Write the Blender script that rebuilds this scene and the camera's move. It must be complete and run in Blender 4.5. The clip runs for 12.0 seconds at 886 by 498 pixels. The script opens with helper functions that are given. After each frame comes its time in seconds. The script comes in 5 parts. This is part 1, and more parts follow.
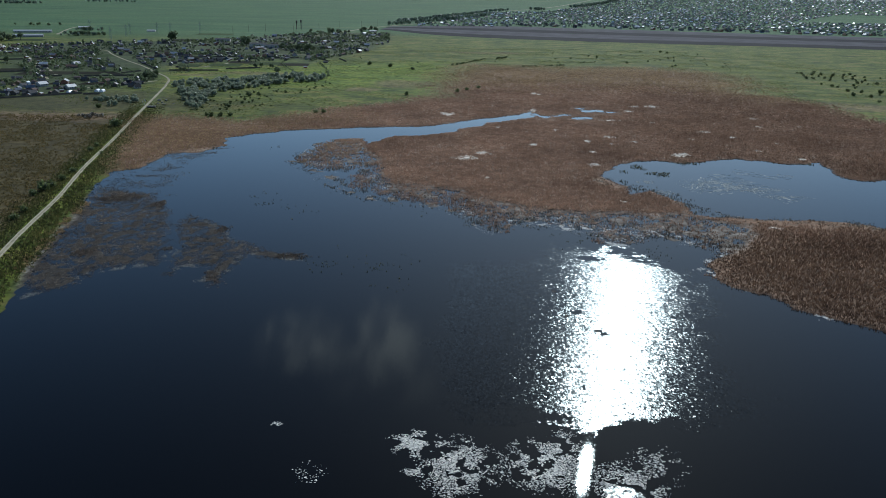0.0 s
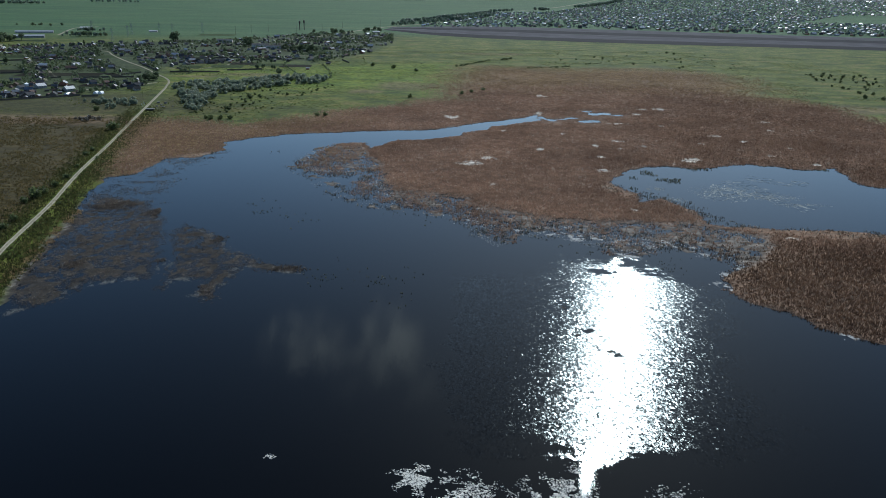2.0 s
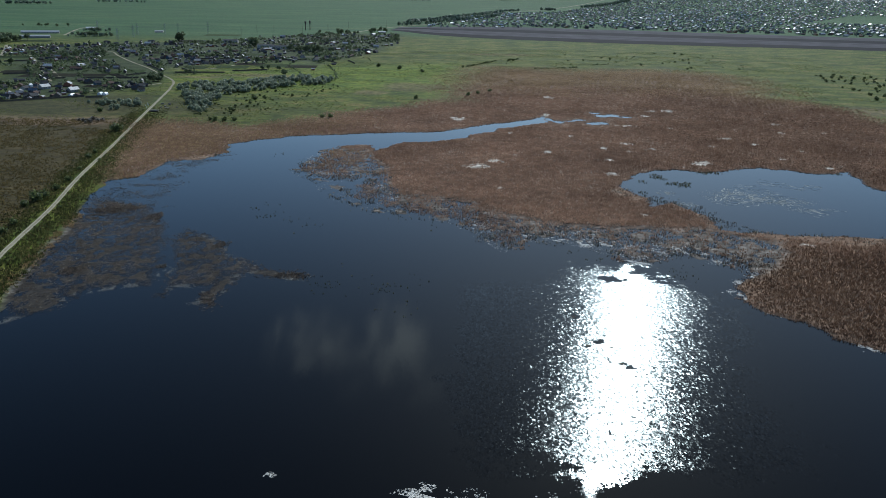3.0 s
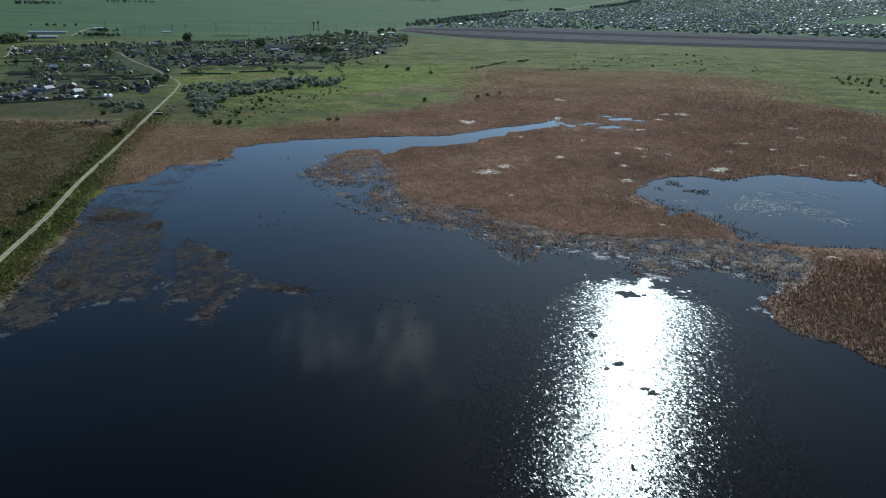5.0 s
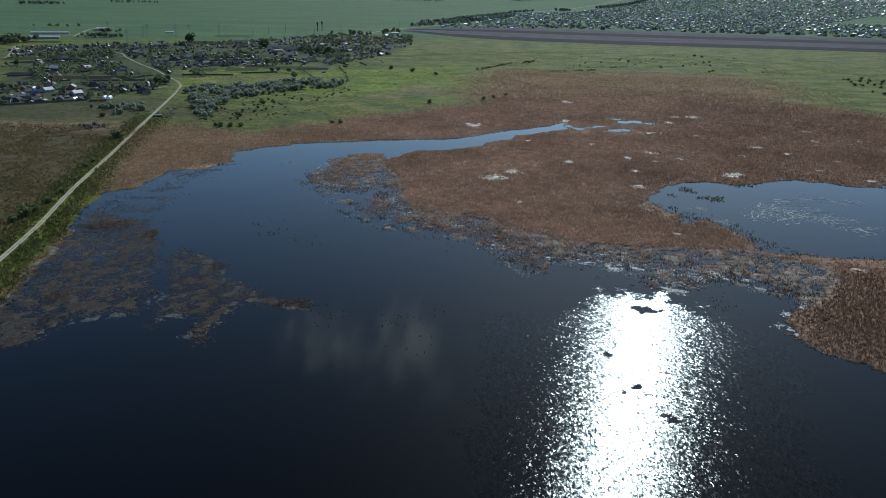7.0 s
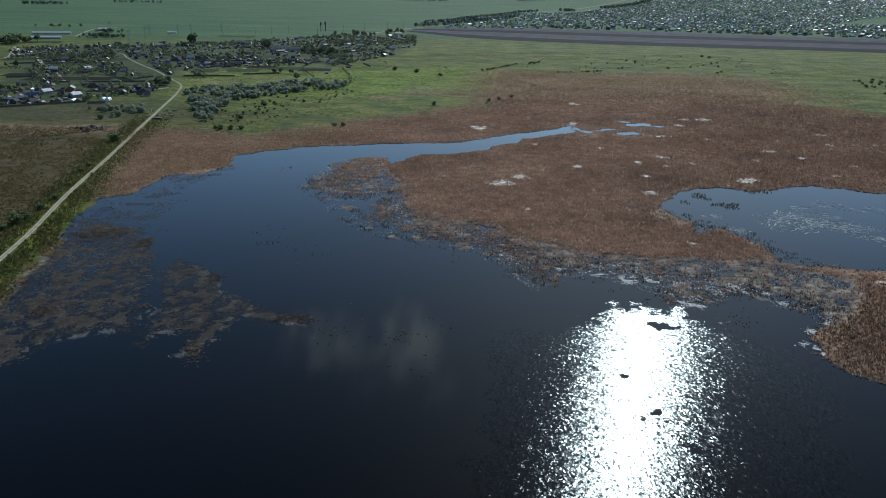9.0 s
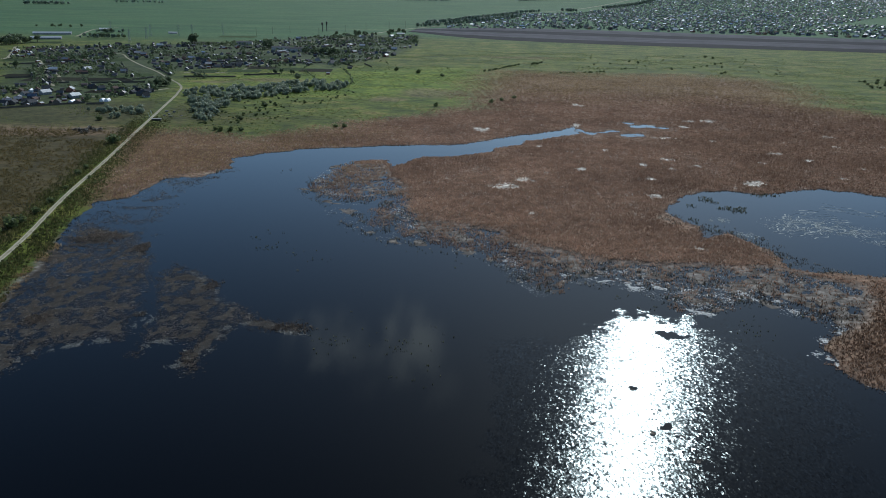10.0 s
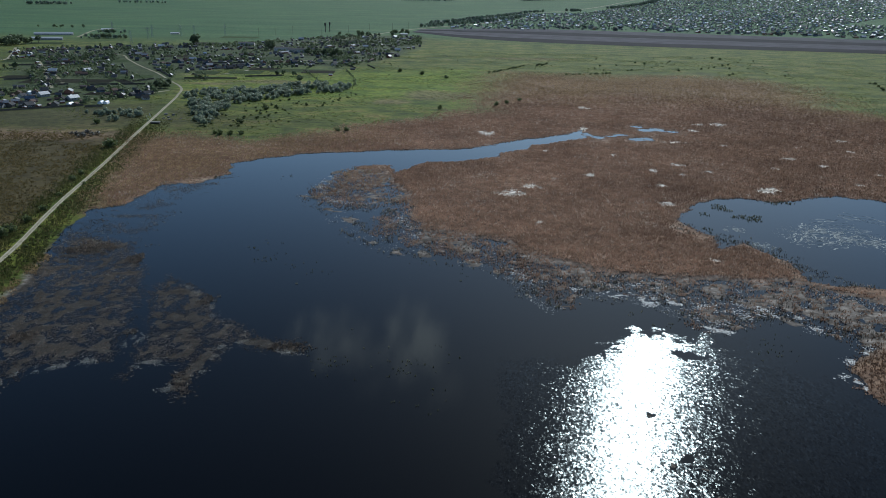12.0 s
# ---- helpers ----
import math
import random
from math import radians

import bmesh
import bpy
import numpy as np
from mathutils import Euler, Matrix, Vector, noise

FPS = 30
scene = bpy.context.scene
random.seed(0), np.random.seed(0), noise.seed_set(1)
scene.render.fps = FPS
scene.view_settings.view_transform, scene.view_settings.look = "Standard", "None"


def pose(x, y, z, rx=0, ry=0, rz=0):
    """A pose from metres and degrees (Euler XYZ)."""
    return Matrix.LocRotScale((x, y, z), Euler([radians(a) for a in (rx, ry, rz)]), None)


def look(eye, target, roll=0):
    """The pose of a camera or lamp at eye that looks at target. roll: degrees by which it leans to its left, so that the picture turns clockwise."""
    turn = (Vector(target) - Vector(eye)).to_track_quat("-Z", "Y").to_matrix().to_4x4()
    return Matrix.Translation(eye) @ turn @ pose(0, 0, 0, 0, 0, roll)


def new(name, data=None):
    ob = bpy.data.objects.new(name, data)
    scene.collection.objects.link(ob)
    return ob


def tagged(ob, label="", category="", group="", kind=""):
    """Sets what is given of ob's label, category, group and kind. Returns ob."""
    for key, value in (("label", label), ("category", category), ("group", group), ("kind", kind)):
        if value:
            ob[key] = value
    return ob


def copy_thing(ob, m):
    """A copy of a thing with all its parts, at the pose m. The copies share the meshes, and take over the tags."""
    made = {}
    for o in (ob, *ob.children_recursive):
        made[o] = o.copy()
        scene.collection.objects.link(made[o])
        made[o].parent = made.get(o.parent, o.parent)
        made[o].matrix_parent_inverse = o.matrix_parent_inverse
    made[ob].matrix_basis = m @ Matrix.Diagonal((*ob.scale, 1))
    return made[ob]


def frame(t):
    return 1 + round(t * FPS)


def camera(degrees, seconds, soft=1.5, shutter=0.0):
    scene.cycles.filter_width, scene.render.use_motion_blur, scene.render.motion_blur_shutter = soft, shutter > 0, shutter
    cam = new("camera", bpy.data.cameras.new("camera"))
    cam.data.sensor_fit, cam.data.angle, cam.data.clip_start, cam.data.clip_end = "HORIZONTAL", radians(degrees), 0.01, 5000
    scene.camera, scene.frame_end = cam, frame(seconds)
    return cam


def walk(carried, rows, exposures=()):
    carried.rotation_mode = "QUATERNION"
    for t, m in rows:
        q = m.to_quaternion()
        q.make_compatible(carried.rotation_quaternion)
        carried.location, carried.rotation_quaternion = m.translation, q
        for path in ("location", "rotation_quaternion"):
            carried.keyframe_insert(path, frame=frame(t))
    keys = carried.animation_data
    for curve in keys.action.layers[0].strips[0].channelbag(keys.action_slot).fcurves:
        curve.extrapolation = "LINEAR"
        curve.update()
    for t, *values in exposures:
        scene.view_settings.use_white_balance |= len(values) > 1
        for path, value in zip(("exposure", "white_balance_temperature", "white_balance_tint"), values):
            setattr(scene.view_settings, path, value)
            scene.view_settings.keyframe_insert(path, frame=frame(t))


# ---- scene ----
# Drone flight, 90 m over a reed lake; x right, y ahead of the first camera place.
cam = camera(60.3, 12.0, 0.65)
ROLL, PITCH = 1.12, -19.17
ROWS = [  # seconds, x, y, z, yaw
    (0.0, 0.00, 0.00, 89.84, 0.000),
    (0.5, -0.09, 2.92, 89.83, 0.060),
    (1.0, -0.18, 5.86, 89.86, 0.134),
    (1.5, -0.29, 8.83, 89.96, 0.210),
    (2.0, -0.43, 11.83, 90.08, 0.274),
    (2.5, -0.60, 14.83, 90.17, 0.480),
    (3.0, -0.79, 17.84, 90.22, 0.709),
    (5.0, -1.68, 29.78, 90.31, 1.330),
    (5.5, -1.93, 32.75, 90.32, 1.418),
    (6.0, -2.21, 35.71, 90.28, 1.481),
    (6.5, -2.51, 38.66, 90.22, 1.566),
    (7.0, -2.81, 41.58, 90.15, 1.645),
    (9.0, -4.04, 53.15, 89.92, 1.915),
    (9.5, -4.34, 56.02, 89.92, 1.964),
    (10.0, -4.64, 58.86, 89.94, 2.034),
    (10.5, -4.93, 61.69, 89.98, 2.089),
    (11.0, -5.21, 64.48, 90.05, 2.153),
    (11.5, -5.49, 67.26, 90.15, 2.203),
    (12.0, -5.77, 70.01, 90.25, 2.282),
]
walk(cam, [(t, pose(x, y, z, 90 + PITCH, 0, yaw) @ pose(0, 0, 0, 0, 0, ROLL)) for t, x, y, z, yaw in ROWS], [(0.0, -0.29, 5550, 4), (12.0, -0.29, 5550, 4)])

# ---- sky, sun and exposure ----
SUN_UP, SUN_AZ = 34.5, 12.6
world = bpy.data.worlds.new("sky")
scene.world = world
world.use_nodes = True
wn, wl = world.node_tree.nodes, world.node_tree.links
sky = wn.new("ShaderNodeTexSky")
sky.sky_type, sky.sun_disc = "NISHITA", False
sky.sun_elevation, sky.sun_rotation = radians(SUN_UP), radians(SUN_AZ)
sky.air_density, sky.dust_density, sky.ozone_density, sky.altitude = 1.0, 3.9, 0.4, 2500
wc = wn.new("ShaderNodeTexCoord")
wmap = wn.new("ShaderNodeMapping")
wmap.inputs["Location"].default_value = (0.55, 0.2, 0.0)
wmap.inputs["Scale"].default_value = (1.0, 1.0, 2.0)
wl.new(wc.outputs["Generated"], wmap.inputs["Vector"])
wnoise = wn.new("ShaderNodeTexNoise")
wnoise.inputs["Scale"].default_value, wnoise.inputs["Detail"].default_value, wnoise.inputs["Roughness"].default_value = 26.0, 7, 0.6
wl.new(wmap.outputs["Vector"], wnoise.inputs["Vector"])
wwarp = wn.new("ShaderNodeVectorMath")
wwarp.operation = "MULTIPLY_ADD"
wwarp.inputs[1].default_value, wwarp.inputs[2].default_value = (0.12, 0.12, 0.09), (-0.06, -0.06, -0.045)
wl.new(wnoise.outputs["Color"], wwarp.inputs[0])
wway = wn.new("ShaderNodeVectorMath")
wl.new(wc.outputs["Generated"], wway.inputs[0])
wl.new(wwarp.outputs[0], wway.inputs[1])
cloud = None  # small ragged clouds ahead, left of the sun: azimuth, height, reach, strength
for az, up, reach, thick in ((-4.3, 26.2, 2.9, 1.5), (-2.6, 26.8, 1.8, 0.5), (-10.9, 26.0, 2.6, 1.0), (-8.6, 26.6, 2.0, 0.4), (-1.6, 29.3, 1.6, 0.5), (-6.6, 28.0, 3.4, 0.26), (-13.5, 26.4, 2.2, 0.16)):
    dot = wn.new("ShaderNodeVectorMath")
    dot.operation = "DOT_PRODUCT"
    dot.inputs[1].default_value = (math.sin(radians(az)) * math.cos(radians(up)), math.cos(radians(az)) * math.cos(radians(up)), math.sin(radians(up)))
    unit = wn.new("ShaderNodeVectorMath")
    unit.operation = "NORMALIZE"
    wl.new(wway.outputs[0], unit.inputs[0])
    wl.new(unit.outputs[0], dot.inputs[0])
    mr = wn.new("ShaderNodeMapRange")
    mr.interpolation_type = "SMOOTHSTEP"
    mr.inputs["From Min"].default_value, mr.inputs["From Max"].default_value, mr.inputs["To Max"].default_value = math.cos(radians(reach)), 1.0, thick
    wl.new(dot.outputs["Value"], mr.inputs["Value"])
    if cloud is None:
        cloud = mr.outputs["Result"]
    else:
        both = wn.new("ShaderNodeMath")
        wl.new(cloud, both.inputs[0])
        wl.new(mr.outputs["Result"], both.inputs[1])
        cloud = both.outputs[0]
wmix = wn.new("ShaderNodeMix")
wmix.data_type, wmix.clamp_factor = "RGBA", True
wmix.inputs["B"].default_value = (13.0, 12.4, 12.4, 1)
wtear = wn.new("ShaderNodeMapRange")
wtear.inputs["From Min"].default_value, wtear.inputs["From Max"].default_value = 0.36, 0.66
wl.new(wnoise.outputs["Fac"], wtear.inputs["Value"])
torn = wn.new("ShaderNodeMath")
torn.operation = "MULTIPLY"
wl.new(cloud, torn.inputs[0])
wl.new(wtear.outputs["Result"], torn.inputs[1])
wl.new(torn.outputs[0], wmix.inputs["Factor"])
wl.new(sky.outputs["Color"], wmix.inputs["A"])
wl.new(wmix.outputs["Result"], wn["Background"].inputs["Color"])
wn["Background"].inputs["Strength"].default_value = 0.15
sun = new("sun", bpy.data.lights.new("sun", "SUN"))
sun.data.energy, sun.data.angle, sun.data.color = 4.9, radians(0.53), (1.0, 0.95, 0.87)
se, sa = radians(SUN_UP), radians(SUN_AZ)
sun.matrix_world = look((0, 0, 500), Vector((0, 0, 500)) - Vector((math.sin(sa) * math.cos(se), math.cos(sa) * math.cos(se), math.sin(se))))


# ---- materials ----
def nodes_of(name):
    m = bpy.data.materials.new(name)
    m.use_nodes = True
    return m, m.node_tree.nodes, m.node_tree.links, m.node_tree.nodes["Principled BSDF"]


def noise_node(n, l, scale, detail=4, coord="Object", rough=0.55, squeeze=(1, 1, 1)):
    c = n.new("ShaderNodeTexCoord")
    mp = n.new("ShaderNodeMapping")
    mp.inputs["Scale"].default_value = squeeze
    l.new(c.outputs[coord], mp.inputs["Vector"])
    t = n.new("ShaderNodeTexNoise")
    t.inputs["Scale"].default_value, t.inputs["Detail"].default_value, t.inputs["Roughness"].default_value = scale, detail, rough
    l.new(mp.outputs["Vector"], t.inputs["Vector"])
    return t.outputs["Fac"]


def ramp_node(n, l, fac, stops):
    r = n.new("ShaderNodeValToRGB")
    el = r.color_ramp.elements
    while len(el) < len(stops):
        el.new(0.5)
    for e, (p, c) in zip(el, stops):
        e.position, e.color = p, (*c, 1)
    l.new(fac, r.inputs["Fac"])
    return r.outputs["Color"]


def mix_node(n, l, fac, a, b, mode="MIX"):
    m = n.new("ShaderNodeMix")
    m.data_type, m.blend_type = "RGBA", mode
    for key, v in (("Factor", fac), ("A", a), ("B", b)):
        if isinstance(v, (int, float)):
            m.inputs[key].default_value = v
        elif isinstance(v, tuple):
            m.inputs[key].default_value = (*v, 1)
        else:
            l.new(v, m.inputs[key])
    return m.outputs["Result"]


def range_node(n, l, v, a, b, c=0.0, d=1.0):
    m = n.new("ShaderNodeMapRange")
    for key, x in zip(("From Min", "From Max", "To Min", "To Max"), (a, b, c, d)):
        m.inputs[key].default_value = x
    l.new(v, m.inputs["Value"])
    return m.outputs["Result"]


def bump_node(n, l, p, height, strength, dist):
    b = n.new("ShaderNodeBump")
    b.inputs["Strength"].default_value, b.inputs["Distance"].default_value = strength, dist
    l.new(height, b.inputs["Height"])
    l.new(b.outputs["Normal"], p.inputs["Normal"])


def attr_node(n, name):
    a = n.new("ShaderNodeAttribute")
    a.attribute_name = name
    return a.outputs["Fac"]


def plain(name, colour, rough=0.8, metal=0.0, vary=0.25, scale=0.6, by_object=True, gloss=0.5):
    """A worn surface of one base colour: grain, stains and a spread from thing to thing."""
    m, n, l, p = nodes_of(name)
    f = noise_node(n, l, scale, 6)
    dark = tuple(c * (1 - vary) for c in colour)
    light = tuple(min(1, c * (1 + vary)) for c in colour)
    col = ramp_node(n, l, f, [(0.3, dark), (0.7, light)])
    if by_object:
        o = n.new("ShaderNodeObjectInfo")
        col = mix_node(n, l, 1.0, col, ramp_node(n, l, o.outputs["Random"], [(0, (0.72, 0.72, 0.74)), (1, (1.12, 1.1, 1.06))]), "MULTIPLY")
    l.new(col, p.inputs["Base Color"])
    p.inputs["Roughness"].default_value, p.inputs["Metallic"].default_value = rough, metal
    p.inputs["Specular IOR Level"].default_value = gloss
    bump_node(n, l, p, f, 0.3, 0.05)
    return m


def leafy(name, stops, patch=0.02, thin=0.35, rough=0.6, patch_tint=((0.75, 0.78, 0.8), (1.2, 1.15, 1.05))):
    """Leaves, grass or reeds: a spread from piece to piece and from place to place, half let through by the light."""
    m, n, l, p = nodes_of(name)
    g = n.new("ShaderNodeNewGeometry")
    col = ramp_node(n, l, g.outputs["Random Per Island"], stops)
    big = noise_node(n, l, patch, 4)
    col = mix_node(n, l, 1.0, col, ramp_node(n, l, big, [(0.32, patch_tint[0]), (0.68, patch_tint[1])]), "MULTIPLY")
    small = noise_node(n, l, patch * 11, 3)
    col = mix_node(n, l, 1.0, col, ramp_node(n, l, small, [(0.36, (0.78, 0.77, 0.76)), (0.64, (1.16, 1.16, 1.16))]), "MULTIPLY")
    l.new(col, p.inputs["Base Color"])
    p.inputs["Roughness"].default_value = rough
    p.inputs["Specular IOR Level"].default_value = 0.25
    tr = n.new("ShaderNodeBsdfTranslucent")
    l.new(col, tr.inputs["Color"])
    mx = n.new("ShaderNodeMixShader")
    mx.inputs["Fac"].default_value = thin
    l.new(p.outputs["BSDF"], mx.inputs[1])
    l.new(tr.outputs["BSDF"], mx.inputs[2])
    l.new(mx.outputs["Shader"], n["Material Output"].inputs["Surface"])
    return m


def ground_material():
    m, n, l, p = nodes_of("ground_cover")
    fine = noise_node(n, l, 0.35, 8, rough=0.72, squeeze=(0.6, 1, 1))
    mid = noise_node(n, l, 0.05, 8, rough=0.68, squeeze=(0.6, 1, 1))
    big = noise_node(n, l, 0.008, 5, rough=0.6)
    streak = noise_node(n, l, 0.012, 5, squeeze=(0.25, 1.6, 1))
    crop = ramp_node(n, l, streak, [(0.25, (0.03, 0.07, 0.027)), (0.5, (0.046, 0.097, 0.035)), (0.75, (0.078, 0.12, 0.044))])
    meadow = ramp_node(n, l, mid, [(0.34, (0.034, 0.047, 0.008)), (0.46, (0.064, 0.083, 0.011)), (0.54, (0.098, 0.113, 0.016)), (0.64, (0.15, 0.128, 0.036))])
    lush = ramp_node(n, l, mid, [(0.34, (0.046, 0.078, 0.006)), (0.5, (0.1, 0.138, 0.011)), (0.66, (0.16, 0.185, 0.02))])
    reed = ramp_node(n, l, mid, [(0.3, (0.125, 0.078, 0.05)), (0.55, (0.19, 0.12, 0.076)), (0.75, (0.25, 0.17, 0.108))])
    marsh = ramp_node(n, l, mid, [(0.3, (0.036, 0.03, 0.01)), (0.5, (0.056, 0.044, 0.016)), (0.7, (0.085, 0.062, 0.025))])
    litter = ramp_node(n, l, fine, [(0.3, (0.24, 0.2, 0.155)), (0.6, (0.58, 0.52, 0.43))])
    col = mix_node(n, l, attr_node(n, "crop"), meadow, crop)
    yard = ramp_node(n, l, mid, [(0.3, (0.024, 0.034, 0.012)), (0.55, (0.045, 0.06, 0.02)), (0.8, (0.075, 0.078, 0.04))])
    col = mix_node(n, l, attr_node(n, "yard"), col, yard)
    col = mix_node(n, l, attr_node(n, "lush"), col, lush)
    col = mix_node(n, l, attr_node(n, "marsh"), col, marsh)
    col = mix_node(n, l, attr_node(n, "reed"), col, reed)
    dead = ramp_node(n, l, fine, [(0.3, (0.065, 0.057, 0.049)), (0.5, (0.135, 0.117, 0.098)), (0.75, (0.28, 0.255, 0.22))])
    col = mix_node(n, l, attr_node(n, "dead"), col, dead)
    col = mix_node(n, l, attr_node(n, "litter"), col, litter)
    col = mix_node(n, l, 1.0, col, ramp_node(n, l, fine, [(0.34, (0.42, 0.42, 0.42)), (0.66, (1.5, 1.5, 1.5))]), "MULTIPLY")
    col = mix_node(n, l, 1.0, col, ramp_node(n, l, big, [(0.3, (0.85, 0.88, 0.9)), (0.7, (1.12, 1.1, 1.05))]), "MULTIPLY")
    mud = mix_node(n, l, attr_node(n, "wet"), col, (0.022, 0.02, 0.017))
    l.new(mud, p.inputs["Base Color"])
    p.inputs["Roughness"].default_value = 0.95
    p.inputs["Specular IOR Level"].default_value = 0.1
    bump_node(n, l, p, fine, 0.7, 0.5)
    return m


def water_material():
    """Dark lake water: ruffled by wind in its middle, calm by the reeds. Wavelets are small tilted facets."""
    m, n, l, p = nodes_of("lake_water")
    c = n.new("ShaderNodeTexCoord")
    warp = n.new("ShaderNodeTexNoise")
    warp.inputs["Scale"].default_value = 0.8
    l.new(c.outputs["Object"], warp.inputs["Vector"])
    add = n.new("ShaderNodeVectorMath")
    add.operation = "ADD"
    l.new(c.outputs["Object"], add.inputs[0])
    l.new(warp.outputs["Color"], add.inputs[1])
    long = n.new("ShaderNodeVectorMath")
    long.operation = "MULTIPLY"
    long.inputs[1].default_value = (1, 0.5, 1)
    l.new(add.outputs[0], long.inputs[0])
    tilt = []
    for scale, most in ((2.9, 1.0), (5.9, 0.55)):
        v = n.new("ShaderNodeTexVoronoi")
        v.inputs["Scale"].default_value = scale
        l.new(long.outputs[0], v.inputs["Vector"])
        half = n.new("ShaderNodeVectorMath")  # from -1 to 1
        half.operation = "MULTIPLY_ADD"
        half.inputs[1].default_value, half.inputs[2].default_value = (2, 2, 2), (-1, -1, -1)
        l.new(v.outputs["Color"], half.inputs[0])
        square = n.new("ShaderNodeVectorMath")
        square.operation = "MULTIPLY"
        l.new(half.outputs[0], square.inputs[0])
        l.new(half.outputs[0], square.inputs[1])
        steep = n.new("ShaderNodeVectorMath")
        steep.operation = "MULTIPLY_ADD"
        steep.inputs[1].default_value, steep.inputs[2].default_value = (STEEP * most,) * 3, (GENTLE * most,) * 3
        l.new(square.outputs[0], steep.inputs[0])
        slope = n.new("ShaderNodeVectorMath")
        slope.operation = "MULTIPLY"
        l.new(half.outputs[0], slope.inputs[0])
        l.new(steep.outputs[0], slope.inputs[1])
        tilt.append(slope.outputs[0])
    both = n.new("ShaderNodeVectorMath")
    l.new(tilt[0], both.inputs[0])
    l.new(tilt[1], both.inputs[1])
    wind = n.new("ShaderNodeVectorMath")
    wind.operation = "MULTIPLY_ADD"
    wind.inputs[1].default_value, wind.inputs[2].default_value = (1, 1, 0), (DRIFT, 0, 0)
    l.new(both.outputs[0], wind.inputs[0])
    gust = range_node(n, l, noise_node(n, l, 0.13, 6, rough=0.7), 0.3, 0.7, 0.0, 0.85)
    over = n.new("ShaderNodeMath")
    over.operation = "SUBTRACT"
    l.new(attr_node(n, "ruffle"), over.inputs[0])
    l.new(gust, over.inputs[1])
    blown = n.new("ShaderNodeMath")
    blown.operation, blown.use_clamp = "MULTIPLY", True
    blown.inputs[1].default_value = 3.0
    l.new(over.outputs[0], blown.inputs[0])
    ruffle = range_node(n, l, blown.outputs[0], 0, 1, CALM, 1.0)
    patchy = range_node(n, l, noise_node(n, l, 0.3, 6, rough=0.7, squeeze=(1, 0.5, 1)), 0.3, 0.68, 0.7, 1.15)
    force = n.new("ShaderNodeMath")
    force.operation = "MULTIPLY"
    l.new(ruffle, force.inputs[0])
    l.new(patchy, force.inputs[1])
    sc = n.new("ShaderNodeVectorMath")
    sc.operation = "SCALE"
    l.new(wind.outputs[0], sc.inputs[0])
    l.new(force.outputs[0], sc.inputs["Scale"])
    up = n.new("ShaderNodeVectorMath")
    up.operation = "ADD"
    up.inputs[1].default_value = (0, 0, 1)
    l.new(sc.outputs[0], up.inputs[0])
    norm = n.new("ShaderNodeVectorMath")
    norm.operation = "NORMALIZE"
    l.new(up.outputs[0], norm.inputs[0])
    n.remove(p)
    deep = n.new("ShaderNodeBsdfDiffuse")
    deep.inputs["Color"].default_value = (0.0011, 0.0009, 0.0009, 1)
    gloss = n.new("ShaderNodeBsdfGlossy")
    gloss.distribution = "BECKMANN"
    gloss.inputs["Anisotropy"].default_value = 0.41
    across = n.new("ShaderNodeCombineXYZ")  # waves run aslant, steeper along the wind
    across.inputs[0].default_value, across.inputs[1].default_value = 1.0, -SLANT
    l.new(across.outputs[0], gloss.inputs["Tangent"])
    gloss.inputs["Color"].default_value = (0.87, 0.98, 1.0, 1)
    l.new(norm.outputs[0], gloss.inputs["Normal"])
    l.new(range_node(n, l, blown.outputs[0], 0, 1, 0.06, 0.228), gloss.inputs["Roughness"])
    edge_on = n.new("ShaderNodeFresnel")
    edge_on.inputs["IOR"].default_value = 1.163
    l.new(norm.outputs[0], edge_on.inputs["Normal"])
    surface = n.new("ShaderNodeMixShader")
    l.new(edge_on.outputs[0], surface.inputs["Fac"])
    l.new(deep.outputs[0], surface.inputs[1])
    l.new(gloss.outputs[0], surface.inputs[2])
    l.new(surface.outputs[0], n["Material Output"].inputs["Surface"])
    return m


GENTLE, STEEP, SLANT, DRIFT, CALM = 0.017, 0.04, 0.36, -0.021, 0.05
M_GROUND, M_WATER = ground_material(), water_material()
M_REED = leafy("reed_stalks", [(0.0, (0.27, 0.175, 0.12)), (0.5, (0.37, 0.24, 0.165)), (0.92, (0.43, 0.295, 0.205)), (1.0, (0.62, 0.5, 0.39))], 0.018, 0.38, 0.6, ((0.62, 0.58, 0.56), (1.12, 1.09, 1.06)))
M_DEAD = leafy("dead_reed_stalks", [(0.0, (0.06, 0.052, 0.042)), (0.5, (0.17, 0.14, 0.105)), (0.85, (0.33, 0.29, 0.23)), (1.0, (0.62, 0.58, 0.5))], 0.03, 0.2)
M_STRAW = leafy("straw_reed_stalks", [(0.0, (0.22, 0.158, 0.083)), (0.5, (0.35, 0.252, 0.14)), (1.0, (0.48, 0.37, 0.215))], 0.014, 0.38, 0.6, ((0.66, 0.62, 0.58), (1.15, 1.11, 1.07)))
M_MAT = leafy("drowned_reed_stalks", [(0.0, (0.085, 0.07, 0.056)), (0.55, (0.155, 0.125, 0.098)), (0.88, (0.24, 0.2, 0.16)), (1.0, (0.5, 0.45, 0.37))], 0.05, 0.3, 0.6, ((0.6, 0.58, 0.56), (1.3, 1.22, 1.12)))
M_YOUNG = leafy("young_green_reed", [(0.0, (0.05, 0.052, 0.028)), (0.6, (0.1, 0.1, 0.05)), (1.0, (0.18, 0.16, 0.09))], 0.02, 0.3)
